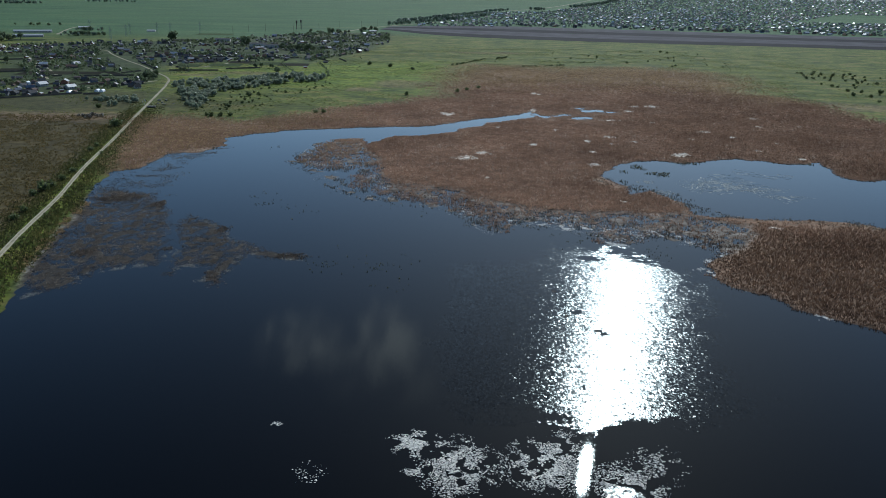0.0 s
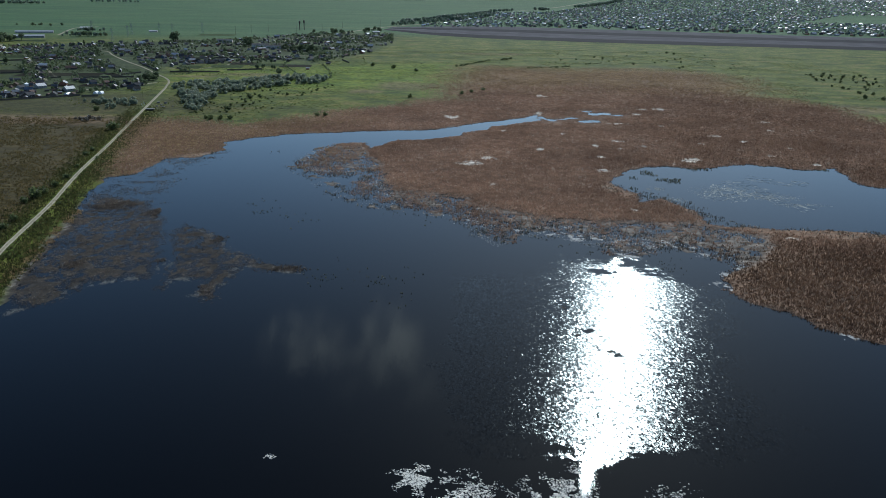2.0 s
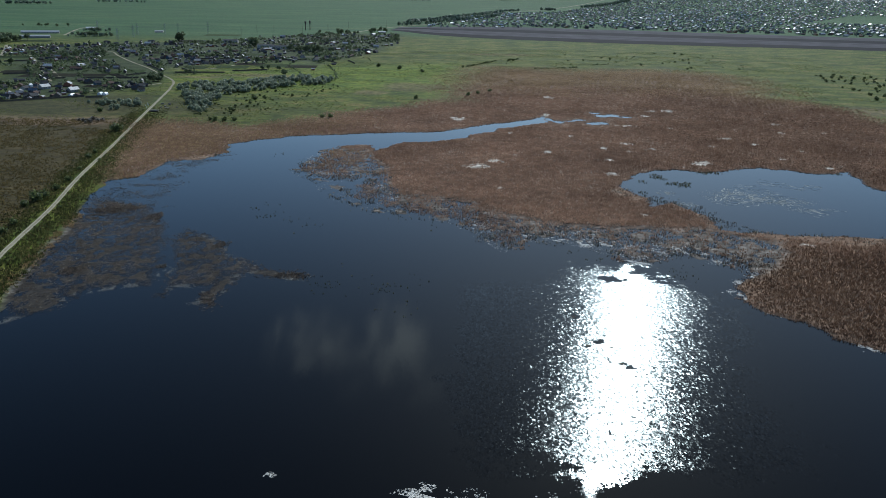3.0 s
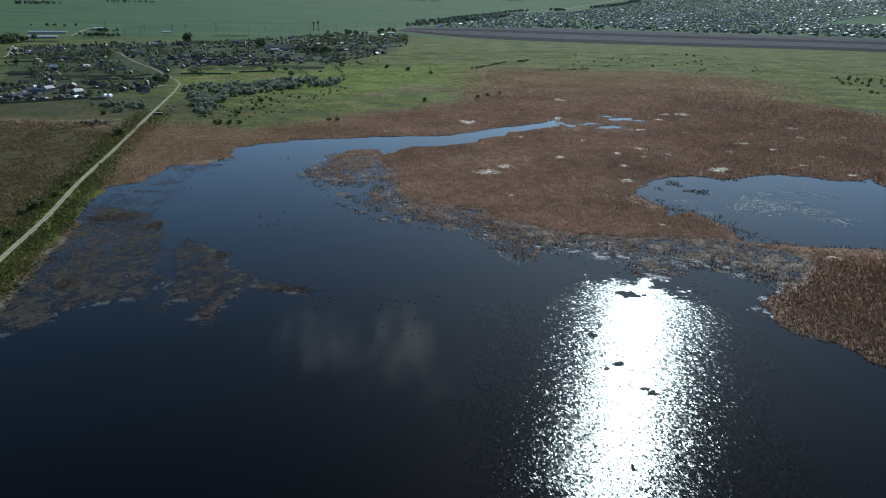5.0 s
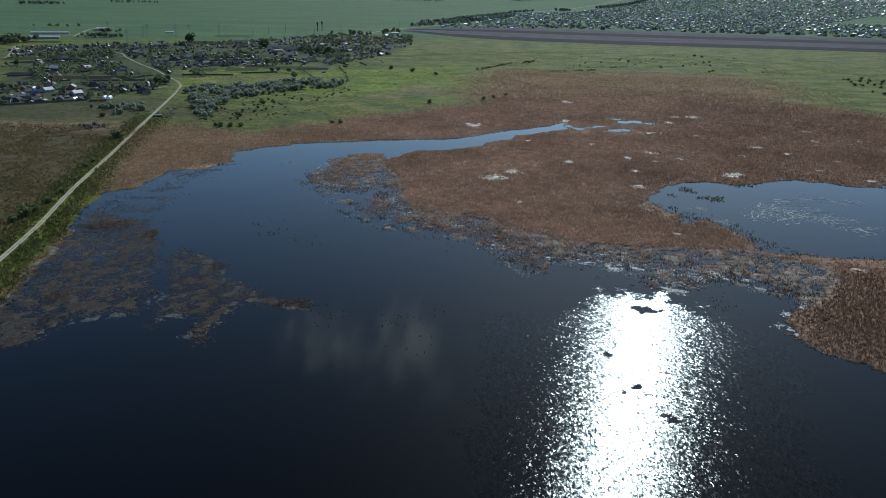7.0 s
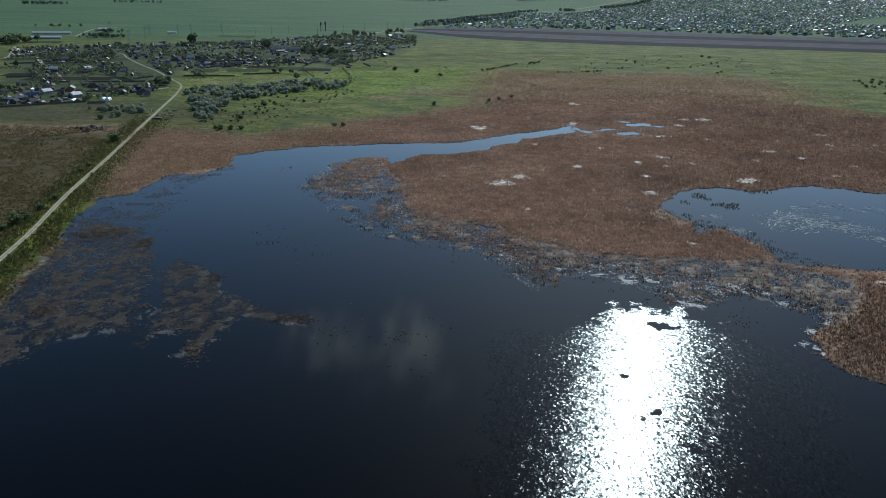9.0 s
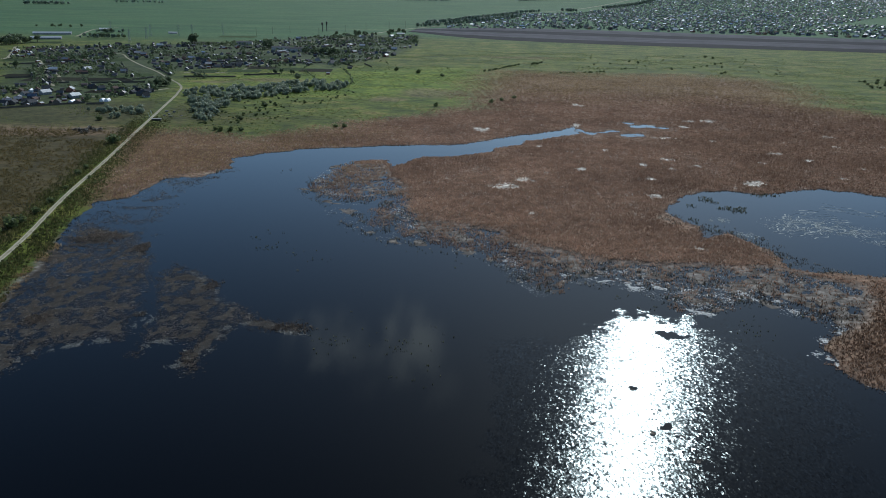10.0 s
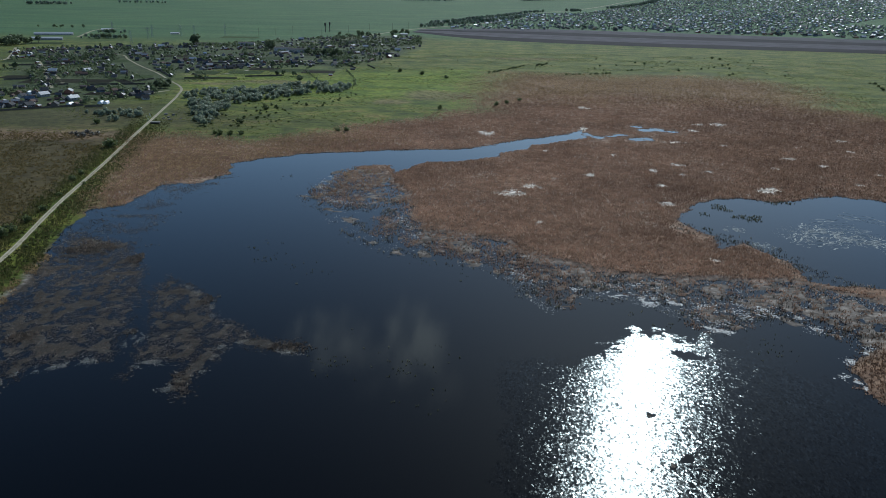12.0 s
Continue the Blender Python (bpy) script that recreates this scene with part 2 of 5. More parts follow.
M_RUSH = leafy("marsh_rushes", [(0.0, (0.08, 0.068, 0.027)), (0.5, (0.115, 0.091, 0.038)), (1.0, (0.17, 0.128, 0.057))], 0.012, 0.5)
M_GRASS = leafy("verge_grass", [(0.0, (0.04, 0.046, 0.016)), (0.55, (0.07, 0.078, 0.024)), (0.85, (0.105, 0.1, 0.038)), (1.0, (0.18, 0.15, 0.07))], 0.03, 0.5)
M_TUSSOCK = leafy("meadow_tussocks", [(0.0, (0.07, 0.095, 0.02)), (0.6, (0.13, 0.16, 0.035)), (1.0, (0.24, 0.21, 0.08))], 0.02, 0.4)
M_REED_DARK = leafy("deep_brown_reed_stalks", [(0.0, (0.13, 0.08, 0.05)), (0.5, (0.21, 0.13, 0.08)), (0.92, (0.28, 0.18, 0.112)), (1.0, (0.42, 0.33, 0.24))], 0.02, 0.22, 0.6, ((0.66, 0.62, 0.6), (1.12, 1.1, 1.06)))
M_LEAF = leafy("tree_leaves", [(0.0, (0.075, 0.1, 0.05)), (0.6, (0.13, 0.165, 0.085)), (1.0, (0.185, 0.225, 0.118))], 0.01, 0.5)
M_BUSH = leafy("bush_leaves", [(0.0, (0.085, 0.11, 0.04)), (0.6, (0.14, 0.17, 0.065)), (1.0, (0.2, 0.23, 0.1))], 0.012, 0.5)
M_WILLOW = leafy("willow_leaves", [(0.0, (0.15, 0.18, 0.12)), (0.5, (0.27, 0.31, 0.21)), (1.0, (0.4, 0.44, 0.33))], 0.02, 0.5, 0.55)
M_BARK = plain("bark", (0.1, 0.08, 0.06), 0.9)
M_ROAD = plain("gravel_track", (0.24, 0.215, 0.14), 0.95, 0, 0.3, 0.35, False, 0.1)
M_TRACK = plain("worn_wheel_track", (0.31, 0.28, 0.2), 0.95, 0, 0.2, 0.5, False, 0.1)
M_SOIL = plain("dark_ploughed_soil", (0.013, 0.012, 0.014), 0.95, 0, 0.4, 0.04, False, 0.05)
M_SOIL_DRY = plain("drier_ploughed_soil", (0.062, 0.058, 0.064), 0.95, 0, 0.4, 0.03, False, 0.05)
M_PLOT = plain("garden_soil", (0.028, 0.028, 0.018), 0.95, 0, 0.4, 0.2, True, 0.05)
M_PLOT_GREEN = plain("garden_beds", (0.05, 0.07, 0.028), 0.95, 0, 0.4, 0.2, True, 0.05)
M_SCUM = plain("bleached_reed_scum", (0.5, 0.48, 0.43), 0.85, 0, 0.35, 1.2, False, 0.1)
M_ALGAE = plain("pale_algae", (0.66, 0.62, 0.53), 0.8, 0, 0.4, 1.5, False, 0.1)
M_FILM = plain("grey_algae_film", (0.3, 0.31, 0.28), 0.9, 0, 0.4, 1.5, False, 0.1)
M_DRIFT = plain("dead_reed_drift", (0.24, 0.22, 0.175), 0.9, 0, 0.4, 1.0, False, 0.1)
M_DROWNED = plain("drowned_litter", (0.14, 0.108, 0.08), 0.9, 0, 0.5, 0.4, False, 0.1)
M_WALLS = [plain("grey_timber", (0.12, 0.105, 0.09), gloss=0.15), plain("whitewash", (0.33, 0.32, 0.3), gloss=0.15), plain("ochre_boards", (0.24, 0.16, 0.085), gloss=0.15), plain("red_brick", (0.22, 0.1, 0.068), gloss=0.15), plain("blue_boards", (0.075, 0.11, 0.15), gloss=0.15)]
M_ROOFS = [plain("grey_slate_roof", (0.062, 0.062, 0.064), 0.9, gloss=0.15), plain("zinc_roof", (0.24, 0.245, 0.25), 0.6, 0.2, gloss=0.3), plain("rusty_roof", (0.085, 0.054, 0.044), 0.9, gloss=0.15), plain("white_metal_roof", (0.46, 0.46, 0.45), 0.6, 0.1), plain("blue_metal_roof", (0.05, 0.08, 0.125), 0.65, 0.1, gloss=0.25), plain("dark_felt_roof", (0.033, 0.033, 0.034), 0.9, gloss=0.15)]
M_WINDOW = plain("window_glass", (0.02, 0.025, 0.03), 0.1, 0, 0.1)
M_TRIM = plain("white_paint", (0.7, 0.7, 0.68), 0.6)
M_FENCE = plain("weathered_fence", (0.11, 0.09, 0.07), 0.9)
M_STEEL = plain("galvanised_steel", (0.25, 0.26, 0.27), 0.5, 0.5)
M_RUST = plain("dark_rusty_steel", (0.06, 0.045, 0.04), 0.7, 0.2)
M_POLY = plain("milky_greenhouse_film", (0.75, 0.77, 0.78), 0.3)
M_BRICK = plain("pale_brick", (0.5, 0.47, 0.42))


# ---- small tools ----
RNG = np.random.default_rng(7)
LATTICE = RNG.random((256, 256))


def value_noise(x, y, size, seed=0):
    u, v = x / size + 37.3 * seed, y / size + 17.9 * seed
    i, j = np.floor(u).astype(int), np.floor(v).astype(int)
    a, b = u - i, v - j
    a, b = a * a * (3 - 2 * a), b * b * (3 - 2 * b)
    g = lambda p, q: LATTICE[p & 255, q & 255]
    return (g(i, j) * (1 - a) + g(i + 1, j) * a) * (1 - b) + (g(i, j + 1) * (1 - a) + g(i + 1, j + 1) * a) * b


def fbm(x, y, size, octaves=4, seed=0):
    """Noise from -1 to 1."""
    total, amp, norm = 0, 1.0, 0
    for k in range(octaves):
        total, norm = total + amp * (value_noise(x, y, size / 2 ** k, seed + k) * 2 - 1), norm + amp
        amp *= 0.55
    return total / norm


def outside(poly, x, y):
    """Metres from the outline; minus inside it."""
    p = np.array(poly, float)
    best, inside = np.full(x.shape, 1e18), np.zeros(x.shape, bool)
    for (ax, ay), (bx, by) in zip(p, np.roll(p, -1, 0)):
        ex, ey = bx - ax, by - ay
        t = np.clip(((x - ax) * ex + (y - ay) * ey) / (ex * ex + ey * ey + 1e-9), 0, 1)
        best = np.minimum(best, (x - ax - t * ex) ** 2 + (y - ay - t * ey) ** 2)
        if by != ay:
            inside ^= ((ay > y) != (by > y)) & (x < ax + (y - ay) / (by - ay) * ex)
    return np.where(inside, -1, 1) * np.sqrt(best)


def off_line(line, x, y):
    """Metres from an open line."""
    p = np.array(line, float)
    best = np.full(x.shape, 1e18)
    for (ax, ay), (bx, by) in zip(p[:-1], p[1:]):
        ex, ey = bx - ax, by - ay
        t = np.clip(((x - ax) * ex + (y - ay) * ey) / (ex * ex + ey * ey), 0, 1)
        best = np.minimum(best, (x - ax - t * ex) ** 2 + (y - ay - t * ey) ** 2)
    return np.sqrt(best)


def smooth(a, b, v):
    t = np.clip((v - a) / (b - a), 0, 1)
    return t * t * (3 - 2 * t)


def curve_through(points, step):
    """Points every step metres or so along a soft curve through the given ones."""
    p = [Vector((*q, 0)) if len(q) == 2 else Vector(q) for q in points]
    p = [2 * p[0] - p[1]] + p + [2 * p[-1] - p[-2]]
    out = []
    for i in range(1, len(p) - 2):
        count = max(1, round((p[i + 1] - p[i]).length / step))
        for k in range(count):
            t = k / count
            out.append(0.5 * (2 * p[i] + (p[i + 1] - p[i - 1]) * t + (2 * p[i - 1] - 5 * p[i] + 4 * p[i + 1] - p[i + 2]) * t * t + (3 * p[i] - p[i - 1] - 3 * p[i + 1] + p[i + 2]) * t ** 3))
    return out + [p[-2]]


def mesh_of(name, verts, faces, material):
    me = bpy.data.meshes.new(name)
    me.from_pydata([tuple(v) for v in verts], [], [tuple(f) for f in faces])
    me.materials.append(material)
    me.update()
    return me


def triangles(name, verts, faces, material):
    """A mesh from arrays of places and of triangles or quads."""
    me = bpy.data.meshes.new(name)
    verts, faces = np.asarray(verts, np.float32), np.asarray(faces, np.int32)
    k = faces.shape[1]
    me.vertices.add(len(verts))
    me.vertices.foreach_set("co", verts.ravel())
    me.loops.add(faces.size)
    me.loops.foreach_set("vertex_index", faces.ravel())
    me.polygons.add(len(faces))
    me.polygons.foreach_set("loop_start", np.arange(0, faces.size, k, dtype=np.int32))
    me.materials.append(material)
    me.update(calc_edges=True)
    return me


def part(name, bm, material, parent, label=""):
    me = bpy.data.meshes.new(name)
    bm.to_mesh(me)
    bm.free()
    me.materials.append(material)
    ob = new(name, me)
    ob.parent = parent
    return tagged(ob, label)


def box(bm, size, at, turn=0.0, bevel=0.0):
    made = bmesh.ops.create_cube(bm, size=1, matrix=Matrix.Translation(at) @ Matrix.Rotation(turn, 4, "Z") @ Matrix.Diagonal((*size, 1)))
    if bevel:
        edges = list({e for v in made["verts"] for e in v.link_edges})
        bmesh.ops.bevel(bm, geom=edges, offset=bevel, segments=1, affect="EDGES")


def rod(bm, a, b, r, r2=None, sides=6):
    a, b = Vector(a), Vector(b)
    m = Matrix.Translation((a + b) / 2) @ (b - a).to_track_quat("Z", "Y").to_matrix().to_4x4()
    bmesh.ops.create_cone(bm, cap_ends=True, segments=sides, radius1=r, radius2=r if r2 is None else r2, depth=(b - a).length, matrix=m)


# ---- the lie of the land ----
SHORE_WEST = [(-30, -220), (-75, -20), (-110, 130), (-126, 199), (-133, 226), (-140, 260), (-146, 292), (-152, 312), (-160, 341), (-163, 357), (-163, 365), (-154, 372), (-153, 389), (-150, 408), (-136, 412), (-126, 431), (-133, 453), (-131, 456), (-118, 469), (-103, 482), (-88, 488), (-72, 491), (-62, 497), (-40, 503), (-26, 505), (-7, 511), (5, 521), (18, 537), (37, 551), (55, 563), (64, 578)]
SHORE_REEDS = [(64, 552), (44, 533), (28, 524), (25, 511), (8, 500), (7, 488), (-10, 475), (-31, 469), (-37, 455), (-46, 443), (-51, 458), (-64, 456), (-72, 440), (-75, 421), (-80, 396), (-70, 382), (-54, 378), (-41, 382), (-32, 341), (-16, 322), (1, 317), (14, 295), (19, 279), (24, 280), (27, 292), (38, 295), (45, 288), (57, 286), (58, 269), (68, 266), (80, 280), (88, 279), (95, 268), (100, 259), (92, 247), (89, 237), (93, 227), (103, 220), (108, 210), (113, 203), (120, 198), (124, 193), (150, 150), (200, 60), (260, -80), (200, -400), (0, -400)]
LAKE = SHORE_WEST + SHORE_REEDS
POND = [(78, 377), (92, 401), (103, 412), (117, 416), (130, 407), (144, 413), (162, 422), (174, 418), (189, 410), (208, 417), (206, 400), (203, 381), (211, 374), (225, 379), (290, 385), (300, 320), (230, 290), (178, 294), (166, 301), (153, 302), (141, 302), (128, 304), (112, 305), (107, 309), (106, 325), (101, 336), (96, 345), (87, 339), (83, 339), (86, 355), (82, 366)]
POOLS = [  # x, y, half width, half depth
    (72, 553, 4.5, 6), (66, 563, 3, 7), (88, 564, 6, 4), (108, 584, 6, 6), (116, 587, 5, 7), (96, 550, 5, 6), (103, 553, 4, 6), (105, 597, 4.5, 4), (124, 581, 4.5, 4), (80, 559, 4, 3), (153, 360, 1.15, 1.9)]
REED_BACK = [(-206, 506), (-178, 523), (-139, 507), (-114, 533), (-72, 577), (-40, 610), (-14, 646), (6, 818), (39, 912), (136, 893), (244, 913), (291, 874), (294, 778), (279, 694), (311, 641), (324, 562), (480, 480), (520, 40), (150, 40), (0, 180), (-100, 290), (-146, 345), (-166, 362), (-180, 410)]
MARSH = [(-209, 510), (-251, 522), (-304, 520), (-700, 500), (-700, 60), (-135, 60), (-145, 233), (-160, 303), (-188, 425)]
ROAD = [(-20, -220), (-75, -60), (-112, 90), (-149, 241), (-156, 272), (-164, 312), (-178, 368), (-192, 435), (-210, 515), (-228, 597), (-243, 665), (-249, 688), (-254, 708), (-261, 727), (-272, 748), (-292, 779), (-324, 831), (-361, 883), (-387, 922), (-414, 965), (-434, 1001), (-454, 1016)]
MAT_WEST = [(-124, 208), (-117, 213), (-113, 223), (-112, 231), (-105, 233), (-101, 238), (-96, 235), (-94, 240), (-97, 251), (-101, 264), (-107, 284), (-113, 300), (-122, 311), (-127, 327), (-134, 328), (-142, 330), (-154, 334), (-153, 318), (-146, 288), (-141, 258), (-134, 229)]
MAT_NORTH = [(-161, 340), (-162, 362), (-153, 375), (-151, 408), (-136, 414), (-126, 434), (-117, 428), (-126, 400), (-129, 372), (-124, 345), (-126, 327), (-142, 330)]
MAT_EAST = [(-88, 229), (-88, 235), (-81, 237), (-76, 234), (-76, 225), (-71, 220), (-69, 222), (-71, 228), (-69, 236), (-69, 248), (-65, 246), (-57, 244), (-47, 244), (-51, 252), (-63, 254), (-68, 261), (-77, 264), (-85, 277), (-97, 290), (-103, 296), (-103, 284), (-96, 261), (-93, 251), (-93, 244)]
FRINGE = [(-86, 395), (-77, 450), (-50, 452), (-31, 380), (-23, 352), (4, 343), (23, 321), (42, 311), (65, 308), (99, 308), (124, 294), (114, 266), (101, 254), (92, 250), (94, 265), (78, 273), (63, 263), (47, 283), (27, 288), (18, 273), (-1, 308), (-23, 317), (-47, 329)]
FRINGE_WEST = [(-163, 355), (-154, 372), (-151, 411), (-127, 436), (-121, 416), (-132, 391), (-137, 371), (-121, 324), (-133, 323), (-153, 322)]
REED_ISLES = [  # reeds standing in the shallows off the bed
    [(-80, 399), (-76, 430), (-68, 456), (-55, 461), (-48, 445), (-46, 416), (-53, 400), (-52, 376), (-63, 377), (-76, 388)],
    [(-47, 360), (-44, 371), (-38, 369), (-34, 354), (-35, 342), (-44, 343)],
    [(-46, 445), (-36, 456), (-25, 471), (-4, 427), (12, 340), (26, 316), (28, 303), (24, 292), (20, 280), (15, 285), (12, 298), (6, 301), (1, 311), (-13, 320), (-21, 322), (-30, 329), (-32, 339), (-32, 358), (-35, 374), (-40, 389), (-33, 412), (-38, 428)],
    [(90, 241), (95, 229), (101, 221), (108, 211), (124, 196), (137, 226), (126, 262), (113, 264), (103, 252), (95, 249)]]
POND_RIM = [(80, 366), (85, 352), (97, 349), (105, 336), (110, 310), (124, 303), (141, 300), (166, 298), (180, 293)]
PALE = [  # bleached patches in the reeds: x, y, half width, half depth
    (11, 408, 5.5, 6), (66, 582, 3, 7), (140, 584, 3, 4), (164, 610, 5, 5), (149, 608, 4, 3.5), (52, 448, 3.5, 3.5), (72, 498, 1.6, 4), (87, 461, 2, 4), (102, 477, 4.5, 3), (116, 462, 2, 3), (100, 454, 1.5, 2.5), (84, 431, 2, 2.4)]
PALE_MORE = [
    (21, 364, 1.2, 2.2), (117, 543, 6, 3), (145, 534, 3, 3), (35, 506, 2, 3.5), (78, 672, 4.5, 6.5), (22, 421, 4, 3.5), (79, 398, 4, 3), (134, 427, 5, 6), (170, 500, 3.5, 3.5), (216, 526, 2.5, 3.5), (183, 443, 2, 2.4), (204, 465, 3, 2.4), (183, 484, 3, 2.4), (154, 474, 1.6, 2.4), (1, 554, 6, 7), (34, 438, 1.6, 2), (201, 422, 3, 3), (225, 558, 5, 4), (79, 326, 2, 2), (131, 290, 2.5, 1.6)]

OPEN_PLOTS = [  # fenced grass and bare plots of the village, with no house or tree on them
    [(-425, 972), (-282, 770), (-275, 734), (-299, 730), (-316, 780), (-410, 915)], [(-374, 793), (-305, 757), (-293, 727), (-343, 718)], [(-539, 918), (-503, 927), (-453, 836), (-486, 829)], [(-311, 838), (-285, 844), (-260, 782), (-283, 773)], [(-184, 967), (-143, 886), (-118, 773), (-131, 749), (-187, 888)], [(-477, 814), (-451, 820), (-385, 710), (-408, 697)], [(-400, 778), (-377, 783), (-343, 718), (-364, 714)]]
VILLAGE = [(-345, 590), (-297, 631), (-265, 690), (-300, 841), (-275, 884), (-208, 897), (-154, 869), (-154, 921), (-123, 1002), (-91, 1249), (-107, 1476), (-213, 1477), (-333, 1286), (-379, 1196), (-479, 1168), (-599, 1051)]


def on_plot(x, y):
    x, y = np.atleast_1d(np.asarray(x, float)), np.atleast_1d(np.asarray(y, float))
    return np.minimum.reduce([outside(q, x, y) for q in OPEN_PLOTS]) < 1.0


def water_edge(x, y):
    """Metres from the water's edge; minus in the water."""
    jag = 3.2 * fbm(x, y, 18, 3, 3) + 1.6 * fbm(x, y, 4.5, 2, 9)
    s = np.minimum(outside(LAKE, x, y), outside(POND, x, y)) + jag
    for px, py, w, d in POOLS:
        s = np.minimum(s, (np.hypot((x - px) / w, (y - py) / d) - 1) * min(w, d) + 2.3 * fbm(x, y, 4.5, 3, 5))
    return s


def pale_amount(x, y):
    a = np.zeros(x.shape)
    for px, py, w, d in PALE + PALE_MORE:
        a = np.maximum(a, smooth(1.25, 0.6, np.hypot((x - px) / w, (y - py) / d) + 1.0 * fbm(x, y, 3, 3, 21)))
    return a


def height(x, y, s):
    far_rise = 46 * smooth(3000, 4800, y + 0.25 * x) * smooth(-300, 1200, x)
    z = np.clip(s * 0.1, -0.9, 0.25) + np.clip((s - 5) * 0.02, 0, 0.5)
    mats = np.minimum(outside(MAT_WEST, x, y), outside(MAT_EAST, x, y)) + 3 * fbm(x, y, 14, 3, 31)
    wet = smooth(3, -2, mats) * (s < 0)
    z = np.where(wet > 0, z * (1 - wet) + wet * (-0.002 + 0.015 * fbm(x, y, 9, 2, 40) + 0.055 * fbm(x, y, 2.4, 2, 41)), z)
    fr = outside(FRINGE, x, y) + 4 * fbm(x, y, 12, 3, 33)
    wf = smooth(2, -3, fr)
    z = z * (1 - wf) + wf * (np.where(s > 6, 0.0, -0.07) + 0.14 * fbm(x, y, 8, 2, 43) + 0.16 * fbm(x, y, 3.2, 2, 44))
    bank = smooth(9, 2.5, off_line(ROAD, x, y))
    z = np.maximum(z, bank * 1.0 + z * (1 - bank))
    return z + far_rise


def steps(lo, hi, fine, ends, grow=1.09):
    core = list(np.arange(lo, hi, fine))
    up, d = [], fine
    while (up[-1] if up else hi) < ends[1]:
        d *= grow
        up.append((up[-1] if up else hi) + d)
    down, d = [], fine
    while (down[-1] if down else lo) > ends[0]:
        d *= grow
        down.append((down[-1] if down else lo) - d)
    return np.array(down[::-1] + core + up)


gx = steps(-190, 260, 1.35, (-5600, 5600))
gy = steps(170, 470, 1.5, (-3500, 5600), 1.02)
GX, GY = np.meshgrid(gx, gy)
fx, fy = GX.ravel(), GY.ravel()
fs = water_edge(fx, fy)
fz = height(fx, fy, fs)
idx = np.arange(fx.size).reshape(GX.shape)
quads = np.stack([idx[:-1, :-1], idx[:-1, 1:], idx[1:, 1:], idx[1:, :-1]], -1).reshape(-1, 4)
ground_mesh = triangles("ground", np.stack([fx, fy, fz], -1), quads, M_GROUND)


def give(mesh, name, values):
    a = mesh.attributes.new(name, "FLOAT", "POINT")
    a.data.foreach_set("value", np.asarray(values, np.float32))


def reed_amount(x, y):
    return smooth(8 + 0.1 * np.clip(y - 450, 0, 400), -14 - 0.12 * np.clip(y - 450, 0, 400), outside(REED_BACK, x, y) + 40 * fbm(x, y, 90, 5, 51) * smooth(450, 650, y) + 5 * fbm(x, y, 16, 3, 52))


def road_green(x, y):
    return smooth(16, 6, off_line(ROAD, x, y) + 5 * fbm(x, y, 15, 3, 61)) * smooth(600, 500, y)


road_gap = off_line(ROAD, fx, fy)
dry = np.zeros(fx.shape)  # dry brown stretches in the meadow
for px, py, w, d in [(-206, 787, 55, 14), (-248, 764, 20, 10), (-37, 726, 30, 30), (-74, 680, 18, 14), (54, 1084, 60, 14), (-255, 514, 70, 18), (306, 631, 60, 22)]:
    dry = np.maximum(dry, smooth(1.3, 0.5, np.hypot((fx - px) / w, (fy - py) / d) + 0.7 * fbm(fx, fy, 22, 4, 58)))
give(ground_mesh, "reed", np.maximum(reed_amount(fx, fy), 0.5 * dry))
in_mats = smooth(4, -1, np.minimum(outside(MAT_WEST, fx, fy), outside(MAT_EAST, fx, fy)))
dull = 0.6 * smooth(1.3, 0.4, np.hypot((fx + 281) / 150, (fy - 561) / 75) + 0.5 * fbm(fx, fy, 45, 4, 59))
give(ground_mesh, "marsh", np.maximum(dull, smooth(5, -8, outside(MARSH, fx, fy) + 16 * fbm(fx, fy, 40, 4, 53))) * smooth(3, 9, road_gap))
in_fringe = smooth(3, -5, outside(FRINGE, fx, fy) + 6 * fbm(fx, fy, 12, 3, 33))
give(ground_mesh, "dead", np.maximum(in_mats * (fs < 3), 0.85 * in_fringe))
give(ground_mesh, "yard", np.maximum(0.85 * smooth(1.3, 0.4, np.hypot((fx + 335) / 135, (fy - 590) / 75) + 0.4 * fbm(fx, fy, 40, 4, 60)), smooth(15, -15, outside(VILLAGE, fx, fy) + 12 * fbm(fx, fy, 40, 3, 57))))
give(ground_mesh, "lush", np.maximum(0.08 * road_green(fx, fy), smooth(190, 50, np.hypot((fx + 50) * 0.75, fy - 790) + 90 * fbm(fx, fy, 60, 4, 54))))
give(ground_mesh, "crop", smooth(1300, 1560, fy + 0.1 * fx + 240 * smooth(-120, -380, fx) + 60 * fbm(fx, fy, 200, 3, 55)))
give(ground_mesh, "litter", np.maximum(pale_amount(fx, fy), 0.45 * smooth(0.25, 0.6, fbm(fx, fy, 9, 4, 56)) * smooth(330, 380, fy) * reed_amount(fx, fy) * smooth(700, 500, fy)) + 0.06 * in_fringe * (fy < 330))
give(ground_mesh, "wet", np.maximum(smooth(0.12, -0.12, fz), 0.86 * in_mats * (fs < 1)))
ground_mesh.polygons.foreach_set("use_smooth", np.ones(len(ground_mesh.polygons), bool))
tagged(new("ground", ground_mesh), "flat marsh and meadow ground of brown reed and green grass", "ground", kind="structure")

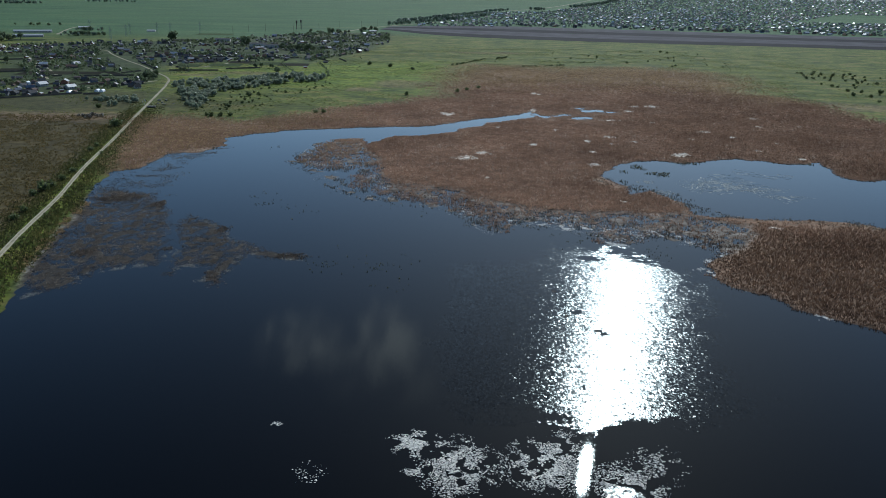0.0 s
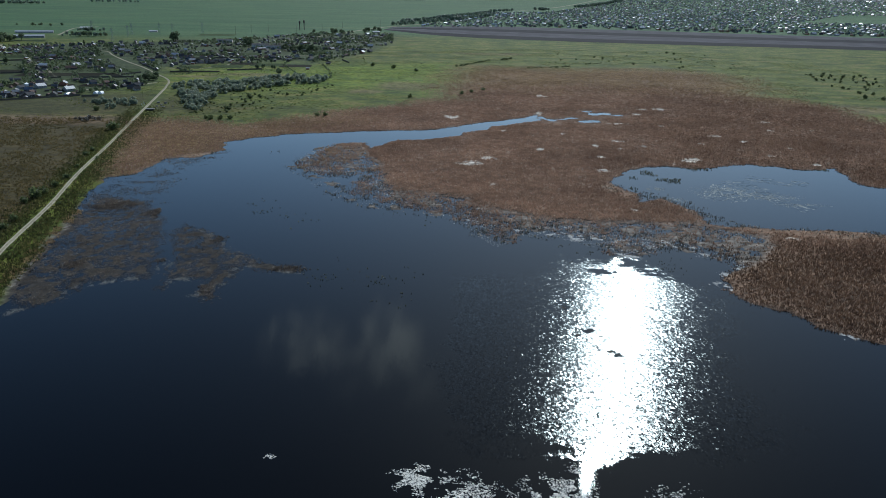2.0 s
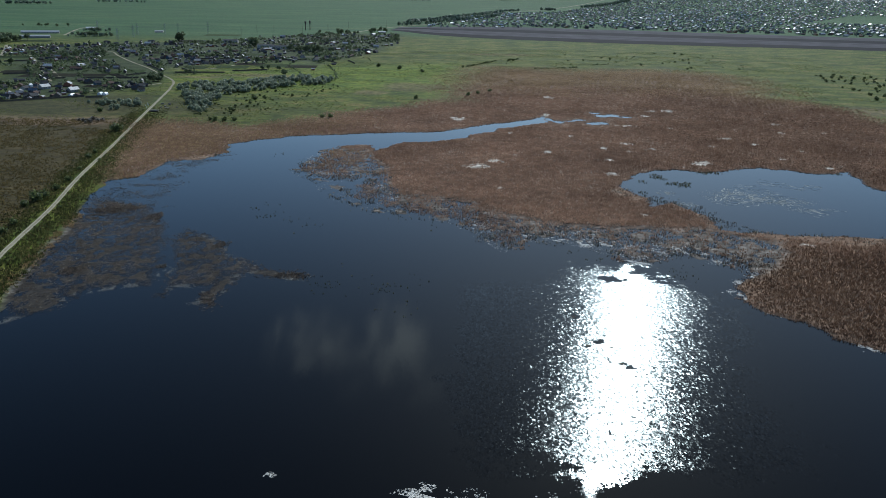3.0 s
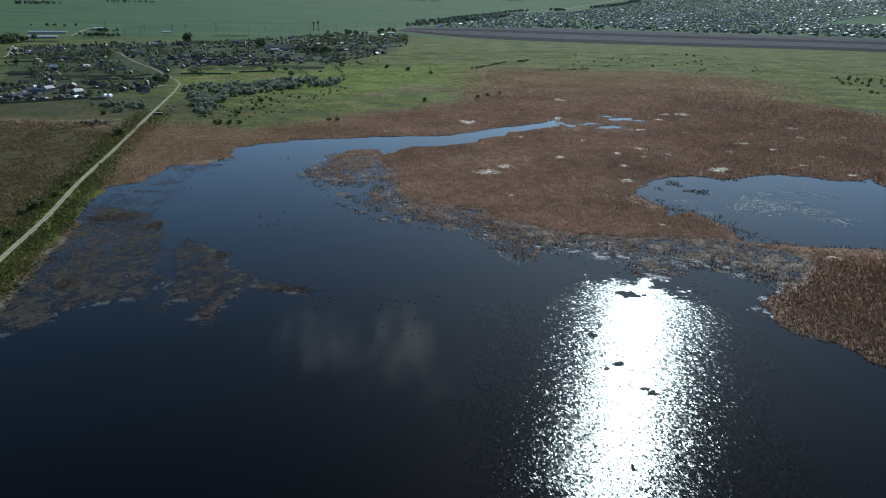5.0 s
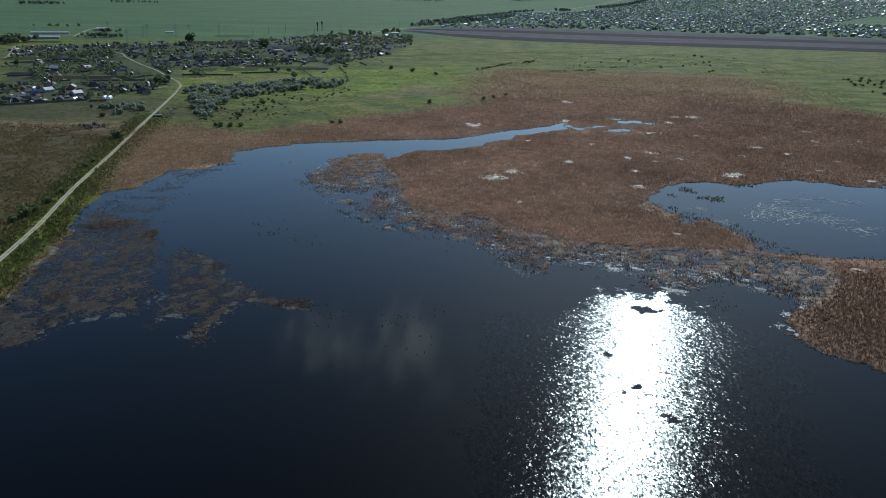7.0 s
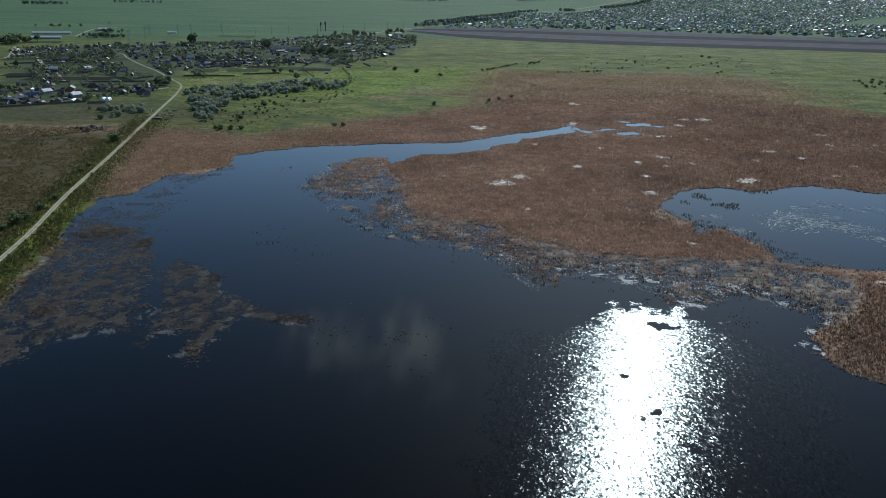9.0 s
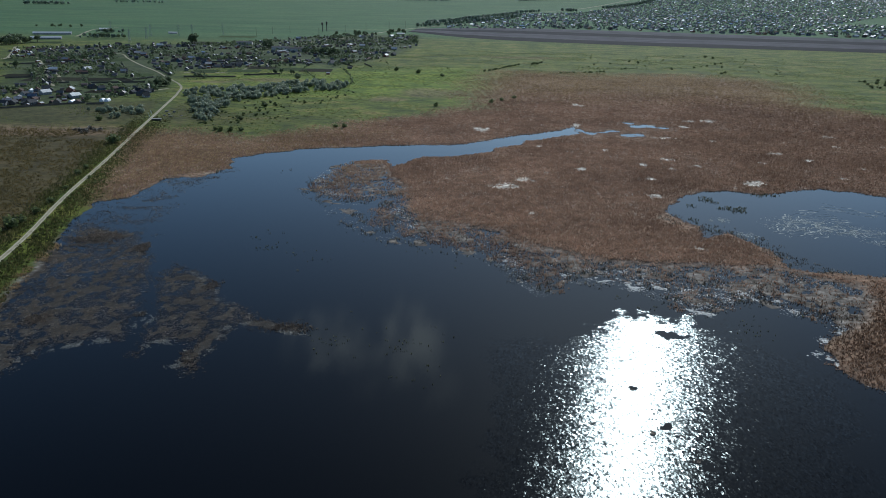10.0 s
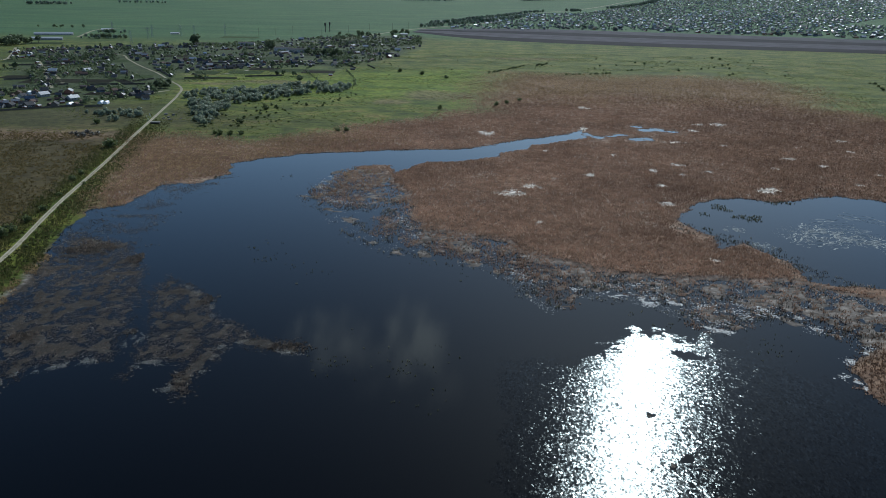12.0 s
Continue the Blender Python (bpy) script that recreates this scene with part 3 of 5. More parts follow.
WEED = [  # floating weed in the wind-blown water: x, y, half width, half depth
    (35, 221, 0.8, 1.1), (36, 202, 0.5, 0.8), (42, 201, 0.6, 0.5), (43, 192, 0.8, 0.7), (49, 177, 0.6, 0.4), (34, 160, 0.7, 0.8)]
LULLS = [  # smooth water by the reeds: x, y, half width, half depth
    (52, 251, 3.2, 2.2), (39, 204, 1.4, 1.0), (45, 190, 1.5, 0.8)]
wx, wy = steps(-20, 110, 1.0, (-420, 420), 1.12), steps(120, 285, 1.2, (-420, 660), 1.12)
WX, WY = np.meshgrid(wx, wy)
idx = np.arange(WX.size).reshape(WX.shape)
quads = np.stack([idx[:-1, :-1], idx[:-1, 1:], idx[1:, 1:], idx[1:, :-1]], -1).reshape(-1, 4)
water_mesh = triangles("water", np.stack([WX.ravel(), WY.ravel(), np.zeros(WX.size)], -1), quads, M_WATER)
vx, vy = WX.ravel(), WY.ravel()
wob = 10 * fbm(vx, vy, 30, 3, 71)
lull = np.ones(vx.size)
for px, py, w, d in WEED + LULLS:
    lull *= smooth(0.75, 1.25, np.hypot((vx - px) / w, (vy - py) / d) + 0.9 * fbm(vx, vy, 2.0, 3, 73))
stir = smooth(1.2, 0.4, np.hypot((vx - 36) / 7, (vy - 119) / 6) + 0.5 * fbm(vx, vy, 3, 3, 74))  # ripples among the algae
lull *= 1 - smooth(238, 254, vy + 0.5 * wob) * (1 - smooth(20, 36, vx + 0.4 * wob) * smooth(78, 66, vx + 0.4 * wob))
give(water_mesh, "ruffle", 0.8 * stir + lull * smooth(284, 240, vy + wob) * smooth(128, 160, vy + 0.6 * wob) * smooth(-9, 9, vx + 0.5 * wob) * smooth(108, 70, vx + wob + 0.16 * np.clip(255 - vy, 0, 90)))
tagged(new("water", water_mesh), "dark lake water, ruffled by wind and glinting in the sun", "water", kind="structure")


# ---- road and tracks ----
def ribbon(name, line, width, material, lift, step=6.0, wobble=0.3, seed=0, base=None):
    """A track laid on the ground: two edges and a crown, its edges uneven."""
    pts = curve_through(line, step)
    verts, faces = [], []
    for i, p in enumerate(pts):
        d = (pts[min(i + 1, len(pts) - 1)] - pts[max(i - 1, 0)]).normalized()
        side = Vector((-d.y, d.x, 0))
        for k, s in enumerate((-1, -0.45, 0, 0.45, 1)):
            w = width / 2 * s * (1 + wobble * (noise.noise(Vector((i * 0.37, s * 3 + seed, seed))) if abs(s) == 1 else 0))
            q = p + side * w
            verts.append((q.x, q.y, 0))
        if i:
            a = (i - 1) * 5
            faces += [(a + j, a + j + 1, a + j + 6, a + j + 5) for j in range(4)]
    v = np.array(verts)
    z = height(v[:, 0], v[:, 1], np.full(len(v), 60.0)) if base is None else np.full(len(v), base)
    v[:, 2] = z + lift + 0.05 * np.tile([-1.5, 0, 0.6, 0, -1.5], len(pts))
    return new(name, mesh_of(name, v, faces, material))


tagged(ribbon("road", ROAD, 2.1, M_ROAD, 0.16, 4.0), "pale unpaved gravel track on a low grassy bank", "road", kind="structure")
for lane, shift in (("west", -0.6), ("east", 0.6)):
    tagged(ribbon("wheel_track_" + lane, [(x + shift, y + 0.3 * shift) for x, y in ROAD[:11]], 0.5, M_TRACK, 0.23, 4.0, 0.3, 5 + shift), "worn pale wheel track of the gravel road", "wheel track", kind="structure")
LANES = [
    ([(-509, 942), (-430, 817), (-366, 709)], 4), ([(-323, 641), (-310, 651), (-293, 670), (-286, 677), (-266, 712)], 3), ([(-612, 1078), (-562, 983), (-538, 935), (-538, 922)], 6), ([(-454, 1016), (-490, 1030)], 5),
    ([(-296, 830), (-253, 850), (-227, 980), (-140, 1015)], 3.5), ([(-277, 1211), (-259, 1266), (-246, 1328), (-227, 1368), (-208, 1442), (-183, 1551), (-155, 1649), (-125, 1735), (12, 2027)], 6), ([(132, 2750), (356, 3196), (738, 4067), (1078, 4823)], 8), ([(-634, 1280), (-691, 1461), (-677, 1526)], 4), ([(-423, 818), (-371, 738)], 3)]
for line, w in LANES:
    tagged(ribbon("village_lane", line, w, M_ROAD, 0.12, 10.0), "pale dirt lane between the village plots", "lane", "village lanes", "structure")


def strip(name, near, far, a, b, material, label):
    """A band of ploughed land between two edges, from the share a to the share b of the way across."""
    n1, n2 = curve_through(near, 40), curve_through(far, 40)
    count = 60
    verts, faces = [], []
    for i in range(count + 1):
        p, q = n1[round(i * (len(n1) - 1) / count)], n2[round(i * (len(n2) - 1) / count)]
        for k in range(7):
            s = a + (b - a) * k / 6
            v = p.lerp(q, s + 0.012 * noise.noise(Vector((i * 0.6, k * 0.2 + a * 9, 2))))
            verts.append((v.x, v.y, 0.95 + 0.12 * (k % 2)))
        if i:
            g = (i - 1) * 7
            faces += [(g + k, g + k + 1, g + k + 8, g + k + 7) for k in range(6)]
    tagged(new(name, mesh_of(name, verts, faces, material)), label, "ploughed field", kind="structure")


EDGE_NEAR = [(-136, 1596), (9, 1430), (247, 1353), (483, 1324), (717, 1288), (1500, 1120)]
EDGE_FAR = [(-124, 1708), (75, 1804), (322, 1775), (618, 1705), (911, 1646), (1900, 1500)]
strip("ploughed_field_near", EDGE_NEAR, EDGE_FAR, 0.0, 0.2, M_SOIL, "dark freshly ploughed strip of the field")
strip("ploughed_field_middle", EDGE_NEAR, EDGE_FAR, 0.203, 0.5, M_SOIL_DRY, "greyish drier ploughed strip of the field")
strip("ploughed_field_back", EDGE_NEAR, EDGE_FAR, 0.503, 0.72, M_SOIL, "dark ploughed strip of the field")
strip("ploughed_field_edge", EDGE_NEAR, EDGE_FAR, 0.723, 1.0, M_SOIL_DRY, "greyish ploughed strip beside the town")


# ---- reeds, rushes and grass ----
def blades(name, x, y, z, tall, wide, lean, per, material, label, category):
    """Tufts of upright tapered blades, per blades to a tuft, all in one mesh."""
    n = len(x)
    if not n:
        return
    wide, tall = np.asarray(wide)[:, None], np.asarray(tall)[:, None]
    out = RNG.random((n, per)) * 2 * np.pi
    w, t = wide * (1.2 + 1.8 * RNG.random((n, per))), tall * (0.6 + 0.6 * RNG.random((n, per)))
    far = wide * 2.4 * RNG.random((n, per)) + t * lean * RNG.random((n, per))
    v = np.empty((n, 1 + 2 * per, 3))
    v[:, 0] = np.stack([x, y, z - 0.1], -1)
    v[:, 1::2] = np.stack([x[:, None] + np.cos(out) * w, y[:, None] + np.sin(out) * w, np.repeat(z[:, None], per, 1) - 0.1], -1)
    v[:, 2::2] = np.stack([x[:, None] + np.cos(out) * far, y[:, None] + np.sin(out) * far, z[:, None] + t], -1)
    f = np.stack([np.stack([np.zeros(per, int), 1 + 2 * np.arange(per), 2 + 2 * np.arange(per)], -1)] * n) + (np.arange(n) * (1 + 2 * per))[:, None, None]
    tagged(new(name, triangles(name, v.reshape(-1, 3), f.reshape(-1, 3), material)), label, category, kind="stuff")


def scatter(x0, x1, y0, y1, gap):
    x, y = np.meshgrid(np.arange(x0, x1, gap), np.arange(y0, y1, gap))
    x, y = x.ravel(), y.ravel()
    return x + (RNG.random(x.size) - 0.5) * gap * 1.6, y + (RNG.random(x.size) - 0.5) * gap * 1.6


cx, cy = scatter(-215, 470, 160, 930, 0.84)
cs = water_edge(cx, cy)
cr = reed_amount(cx, cy)
cf = np.minimum(outside(FRINGE, cx, cy), outside(FRINGE_WEST, cx, cy) + 9 * fbm(cx, cy, 22, 3, 34)) + 4 * fbm(cx, cy, 12, 3, 33)
cf = np.minimum(cf, off_line(POND_RIM, cx, cy) - 6 + 5 * fbm(cx, cy, 8, 3, 46))
cp = pale_amount(cx, cy)
luck = RNG.random(cx.size)
thin = 1.0 - 0.62 * smooth(380, 750, cy)
solid = smooth(-2.0, 0.6, cs) * cr * thin * np.where(cf < 0, 0.24, 1.0) * (1 - 0.9 * cp)
isle = np.minimum.reduce([outside(q, cx, cy) for q in REED_ISLES]) + 3.5 * fbm(cx, cy, 9, 3, 35)
solid = np.maximum(solid, 0.62 * smooth(1.5, -3, isle) * smooth(-0.55, 0.1, fbm(cx, cy, 6, 3, 36)) * (1 - 0.9 * cp))
keep = luck < solid
kx, ky, ks = cx[keep], cy[keep], cs[keep]
grow = 1.0 + 0.7 * smooth(450, 800, ky)
tall = (0.88 + 0.32 * fbm(kx, ky, 25, 3, 81)) * (0.7 + 0.3 * smooth(0, 8, ks)) * (1 - 0.45 * smooth(600, 850, ky))
kz = np.maximum(height(kx, ky, ks), -0.15)
for px, py, w, d in POOLS[:10]:
    tall = np.where(np.hypot((kx - px) / (w + 5), (ky - py + 5) / (d + 10)) < 1, 0.42, tall)
back = RNG.random(kx.size) < np.maximum(smooth(640, 780, ky + 70 * fbm(kx, ky, 120, 4, 82)), 0.55 * smooth(-40, -110, kx + 30 * fbm(kx, ky, 30, 3, 86)))
east = (RNG.random(kx.size) < np.maximum(smooth(70, 230, kx + 60 * fbm(kx, ky, 90, 4, 85)) * (1 - 0.55 * smooth(370, 450, ky)), smooth(82, 98, kx) * smooth(305, 265, ky))) & ~back
for rows_of, material, label in ((east, M_REED_DARK, "dense bed of deep brown reeds beside the pond"), (~back & ~east, M_REED, "dense bed of dry russet brown reeds round the lake"), (back, M_STRAW, "pale straw brown reeds at the dry edges of the bed")):
    blades("reed_bed", kx[rows_of], ky[rows_of], kz[rows_of], tall[rows_of], (0.16 * grow)[rows_of], 1.0, 4, material, label, "reeds")
edge = (luck < 0.9 * smooth(-2.0, 0.0, cs) * smooth(3.0, 0.5, cs) * cr * (cy > 225) * (fbm(cx, cy, 10, 2, 83) > -0.1) * 0.32) & ~keep
blades("green_reed_edge", cx[edge], cy[edge], np.maximum(height(cx[edge], cy[edge], cs[edge]), -0.3), np.full(edge.sum(), 0.95), np.full(edge.sum(), 0.15), 0.4, 4, M_YOUNG, "dark young reeds standing at the water's edge", "reeds")
clump = smooth(-0.15, 0.35, fbm(cx, cy, 5, 3, 84))
sparse = (RNG.random(cx.size) < 0.75 * smooth(1, -4, cf) * clump * (cs < 14)) & ~keep
blades("sparse_reeds", cx[sparse], cy[sparse], np.maximum(height(cx[sparse], cy[sparse], cs[sparse]), -0.2), np.where(cx[sparse] < -60, 0.5, 0.75), np.where(cx[sparse] < -60, 0.12, 0.15), 0.8, 3, M_DEAD, "sparse grey dead reeds standing in shallow water", "reeds")
mx, my = scatter(-165, -40, 195, 440, 0.42)
mm = np.minimum(outside(MAT_WEST, mx, my), outside(MAT_EAST, mx, my)) + 3 * fbm(mx, my, 14, 3, 31)
mn = smooth(2, -8, outside(MAT_NORTH, mx, my) + 4 * fbm(mx, my, 12, 3, 32)) * smooth(-0.2, 0.5, fbm(mx, my, 6, 3, 45))
ok = (RNG.random(mx.size) < 0.4 * mn) | (RNG.random(mx.size) < 0.85 * smooth(2, -3, mm) * smooth(-0.9, 0.5, 0.25 * fbm(mx, my, 14, 2, 40) + 0.9 * fbm(mx, my, 2.2, 3, 41)))
blades("flattened_reed_mat", mx[ok], my[ok], np.maximum(height(mx[ok], my[ok], water_edge(mx[ok], my[ok])), 0.0), 0.1 + 0.2 * RNG.random(ok.sum()), np.full(ok.sum(), 0.11), 2.4, 4, M_MAT, "grey flattened dead reeds lying in the shallows", "reeds")
tx, ty = scatter(-330, 480, 520, 1180, 3.0)
ok = (reed_amount(tx, ty) < 0.6) & (outside(VILLAGE, tx, ty) > 4) & (off_line(ROAD, tx, ty) > 4) & (RNG.random(tx.size) < smooth(-0.3, 0.4, fbm(tx, ty, 30, 4, 93)))
blades("meadow_tussocks", tx[ok], ty[ok], np.full(ok.sum(), 0.72), 0.22 + 0.3 * RNG.random(ok.sum()), np.full(ok.sum(), 0.4), 1.2, 4, M_TUSSOCK, "scattered grass tussocks of the green meadow", "grass")
# lone stalks out in open water
qx, qy = scatter(-140, 215, 150, 450, 1.1)
spots = np.zeros(qx.size)
for px, py, r in [(-96, 428, 7), (-76, 389, 8), (-46, 340, 14), (-80, 320, 12), (-37, 244, 14), (-16, 235, 16), (46, 271, 12), (70, 278, 12), (-62, 302, 12), (-130, 360, 10), (75, 260, 10), (-16, 313, 14)]:
    spots = np.maximum(spots, smooth(1, 0.3, np.hypot(qx - px, (qy - py) * 0.7) / r))
for px, py, w, d in [(102, 396, 4.5, 5.5), (104, 382, 3, 2.5), (110, 382, 5, 6), (92, 350, 2.5, 2.5), (92, 386, 2, 4), (88, 363, 2.5, 5), (130, 408, 5, 5), (136, 406, 2.5, 2.5), (151, 414, 2, 2.5), (198, 412, 5, 3.5)]:
    spots = np.maximum(spots, 1.1 * smooth(1.15, 0.6, np.hypot((qx - px) / w, (qy - py) / d) + 0.5 * fbm(qx, qy, 3, 2, 90)))
lone = RNG.random(qx.size) < np.where((qx > 40) & (qy > 290), 0.85, 0.24) * spots * smooth(-0.1, 0.4, fbm(qx, qy, 6, 2, 91) + 0.4 * (qx > 75) * (qy > 340))
blades("lone_reed_stalks", qx[lone], qy[lone], np.full(lone.sum(), -0.2), np.where((qx[lone] > 40) & (qy[lone] > 290), 0.85, 0.65), np.where((qx[lone] > 40) & (qy[lone] > 290), 0.18, 0.13), 0.6, 4, M_YOUNG, "dark lone reed stalks standing in open water", "reeds")
rx, ry = scatter(-560, -120, 170, 520, 1.15)
rm = smooth(3, -6, outside(MARSH, rx, ry)) * smooth(9, 14, off_line(ROAD, rx, ry))
ok = RNG.random(rx.size) < 0.75 * rm * smooth(-0.45, 0.3, 0.6 * fbm(rx, ry, 16, 3, 92) + 0.7 * fbm(rx, ry, 4.5, 2, 94))
blades("marsh_rushes", rx[ok], ry[ok], height(rx[ok], ry[ok], np.full(ok.sum(), 30.0)), 0.45 + 0.4 * RNG.random(ok.sum()), np.full(ok.sum(), 0.24), 0.8, 4, M_RUSH, "dull olive brown rushes of the boggy field", "rushes")
rx, ry = scatter(-260, -100, 170, 620, 0.85)
gap = off_line(ROAD, rx, ry)
ok = (RNG.random(rx.size) < 0.8 * road_green(rx, ry)) & (gap > 1.5) & (water_edge(rx, ry) > 0)
blades("verge_grass", rx[ok], ry[ok], height(rx[ok], ry[ok], np.full(ok.sum(), 30.0)), 0.5 + 0.5 * RNG.random(ok.sum()), np.full(ok.sum(), 0.2), 0.7, 4, M_GRASS, "tall green verge grass beside the track", "grass")


# ---- floating scum and algae ----
def flakes(name, centres, sizes, material, label, z=0.015):
    """Thin uneven rafts on the water, each a lumpy disc with a rim."""
    verts, faces = [], []
    for (x, y), r in zip(centres, sizes):
        k = 7
        base = len(verts)
        a0, sq = RNG.random() * 6.28, 0.5 + 0.5 * RNG.random()
        for ring, (rr, h) in enumerate(((1.0, -0.03), (0.92, z), (0.0, z + 0.03))):
            for i in range(k if ring < 2 else 1):
                a = a0 + 2 * math.pi * i / k
                d = r * rr * (0.65 + 0.6 * LATTICE[(base + i) % 256, i])
                verts.append((x + d * math.cos(a), y + d * sq * math.sin(a), h))
        for i in range(k):
            j = (i + 1) % k
            faces += [(base + i, base + j, base + k + j), (base + i, base + k + j, base + k + i), (base + k + i, base + k + j, base + 2 * k)]
    tagged(new(name, mesh_of(name, verts, faces, material)), label, "floating scum", kind="stuff")


def along(line, per_metre, spread, lo, hi):
    pts = curve_through(line, 0.6)
    x, y = np.repeat([p.x for p in pts], round(per_metre * 0.6)), np.repeat([p.y for p in pts], round(per_metre * 0.6))
    whole = fbm(x, y, 9, 2, 95) > -0.35
    x, y = x + RNG.normal(0, spread, x.size), y + RNG.normal(0, spread, y.size)
    ok = whole & (fbm(x, y, 2.2, 3, 96) > -0.02)
    return list(zip(x[ok], y[ok])), lo + (hi - lo) * RNG.random(ok.sum()) ** 2


def wisps(name, line, wide, material, label, seed, strands=3, spread=0.9):
    """Drift washed into thin winding strands: each a raised strip whose width comes and goes."""
    verts, faces = [], []
    pts = curve_through(line, 0.5)
    px, py = np.array([p.x for p in pts]), np.array([p.y for p in pts])
    dx, dy = np.gradient(px), np.gradient(py)
    size = np.maximum(np.hypot(dx, dy), 1e-6)
    for k in range(strands):
        off = spread * ((k - (strands - 1) / 2) * 0.7 + 1.6 * fbm(px + 31 * k, py, 7, 3, seed) + 0.2 * fbm(px + 31 * k, py, 1.6, 2, seed + 1))
        w = wide * np.clip(0.2 + 1.3 * fbm(px, py + 17 * k, 5, 3, seed + 2) + 1.1 * fbm(px, py + 9 * k, 1.3, 2, seed + 3), 0.0, 1.2)
        qx, qy = px - dy / size * off, py + dx / size * off
        base = len(verts)
        for i in range(len(pts)):
            nx, ny = -dy[i] / size[i] * w[i], dx[i] / size[i] * w[i]
            verts += [(qx[i] - nx, qy[i] - ny, -0.02), (qx[i], qy[i], 0.05), (qx[i] + nx, qy[i] + ny, -0.02)]
            if i and w[i] + w[i - 1] > 0.02:
                a = base + 3 * i
                faces += [(a - 3, a - 2, a + 1, a), (a - 2, a - 1, a + 2, a + 1)]
    tagged(new(name, mesh_of(name, verts, faces, material)), label, "floating scum", kind="stuff")


SCUM = [[(27, 295), (30, 297), (34, 296), (38, 291), (42, 290)], [(45, 292), (47, 288), (49, 284)], [(51, 287), (55, 287), (60, 285)], [(59, 270), (62, 269), (67, 266)], [(80, 287), (82, 283), (84, 278)], [(88, 281), (91, 278)], [(92, 271), (96, 267), (97, 262), (99, 258), (101, 256)], [(93, 252), (94, 246)], [(88, 243), (90, 237), (93, 235), (94, 231), (96, 225), (101, 223), (104, 219), (106, 216)], [(109, 207), (113, 203)]]
SCUM_FAR = [[(62, 577), (65, 572), (68, 583)], [(69, 549), (79, 552), (90, 547)], [(98, 540), (107, 546)], [(91, 560), (103, 575)], [(117, 592), (126, 588)], [(153, 611), (167, 604)], [(-1, 547), (5, 557), (7, 568)], [(131, 580), (143, 585)]]
for line in SCUM + SCUM_FAR:
    flakes("shore_scum", *along(line, 80, 0.85, 0.05, 0.34), M_SCUM, "white bleached reed scum washed along the shore")
SCUM_WEST = [[(-124, 207), (-117, 219), (-115, 222), (-114, 227), (-110, 231), (-105, 233), (-102, 236), (-96, 235)], [(-88, 230), (-87, 235), (-84, 237), (-81, 236)], [(-76, 223), (-73, 230), (-70, 235), (-70, 246), (-68, 248)], [(-103, 295), (-96, 288), (-86, 278), (-80, 268), (-74, 261)], [(-68, 247), (-62, 252), (-57, 245), (-51, 245), (-48, 245)], [(-98, 253), (-95, 253), (-93, 250), (-95, 245)]]
BANK = [(-136, 228), (-139, 241), (-140, 250), (-142, 258), (-143, 266), (-145, 276), (-147, 288), (-149, 300), (-151, 309)]
bx, by = scatter(-165, -125, 215, 330, 0.55)
bank_gap = off_line(BANK, bx, by) + 1.2 * fbm(bx, by, 6, 3, 38)
ok = RNG.random(bx.size) < 0.8 * smooth(3.2, 0.8, bank_gap) * smooth(-0.5, 0.2, fbm(bx, by, 5, 2, 39))
blades("bank_reeds", bx[ok], by[ok], np.maximum(height(bx[ok], by[ok], water_edge(bx[ok], by[ok])), 0.0), 0.5 + 0.4 * RNG.random(ok.sum()), np.full(ok.sum(), 0.15), 0.9, 4, M_STRAW, "straw coloured dead reeds along the foot of the bank", "reeds")
for px, py, w, d in ((-74, 229, 3.5, 6), (-52, 248, 6, 3), (-97, 253, 2, 2.5), (-124, 247, 4, 4), (-120, 310, 3, 6), (-140, 318, 8, 8), (-84, 276, 3, 5)):
    bx, by = scatter(px - 2 * w, px + 2 * w, py - 2 * d, py + 2 * d, 0.45)
    ok = RNG.random(bx.size) < 0.75 * smooth(1.2, 0.4, np.hypot((bx - px) / w, (by - py) / d) + 0.5 * fbm(bx, by, 3, 3, 37))
    blades("standing_reed_patch", bx[ok], by[ok], np.full(ok.sum(), -0.02), 0.3 + 0.35 * RNG.random(ok.sum()), np.full(ok.sum(), 0.13), 0.9, 4, M_MAT, "small tan patch of dead reeds in the shallows", "reeds")
for line in SCUM_WEST:
    flakes("drift_line", *along(line, 90, 0.9, 0.05, 0.17), M_DRIFT, "thin drift line of pale dead reed on the water")

WISPS = [[(32, 304), (40, 300), (50, 299), (62, 302)], [(48, 286), (55, 291), (65, 283), (77, 287)], [(59, 276), (65, 273), (74, 277), (85, 286)], [(88, 296), (95, 289), (101, 278), (108, 275)], [(103, 265), (102, 250), (99, 236), (102, 229)], [(-42, 379), (-28, 348), (-17, 332), (-1, 326)], [(4, 312), (15, 303), (27, 300)], [(-74, 436), (-76, 410), (-67, 390), (-51, 384)]]
for line in WISPS:
    flakes("litter_drift", *along(line, 60, 2.0, 0.05, 0.3), M_SCUM, "greyish white reed litter drifted between the stalks")
fx2, fy2 = scatter(-90, 130, 225, 400, 0.6)
ok = (outside(FRINGE, fx2, fy2) < 0) & (RNG.random(fx2.size) < 0.75 * smooth(-0.2, 0.3, fbm(fx2, fy2, 9, 3, 99)) * (0.35 + 0.65 * smooth(-20, 30, fx2)))
flakes("fringe_litter", list(zip(fx2[ok], fy2[ok])), 0.05 + 0.2 * RNG.random(ok.sum()) ** 2, M_SCUM, "bleached reed litter afloat among the stalks")

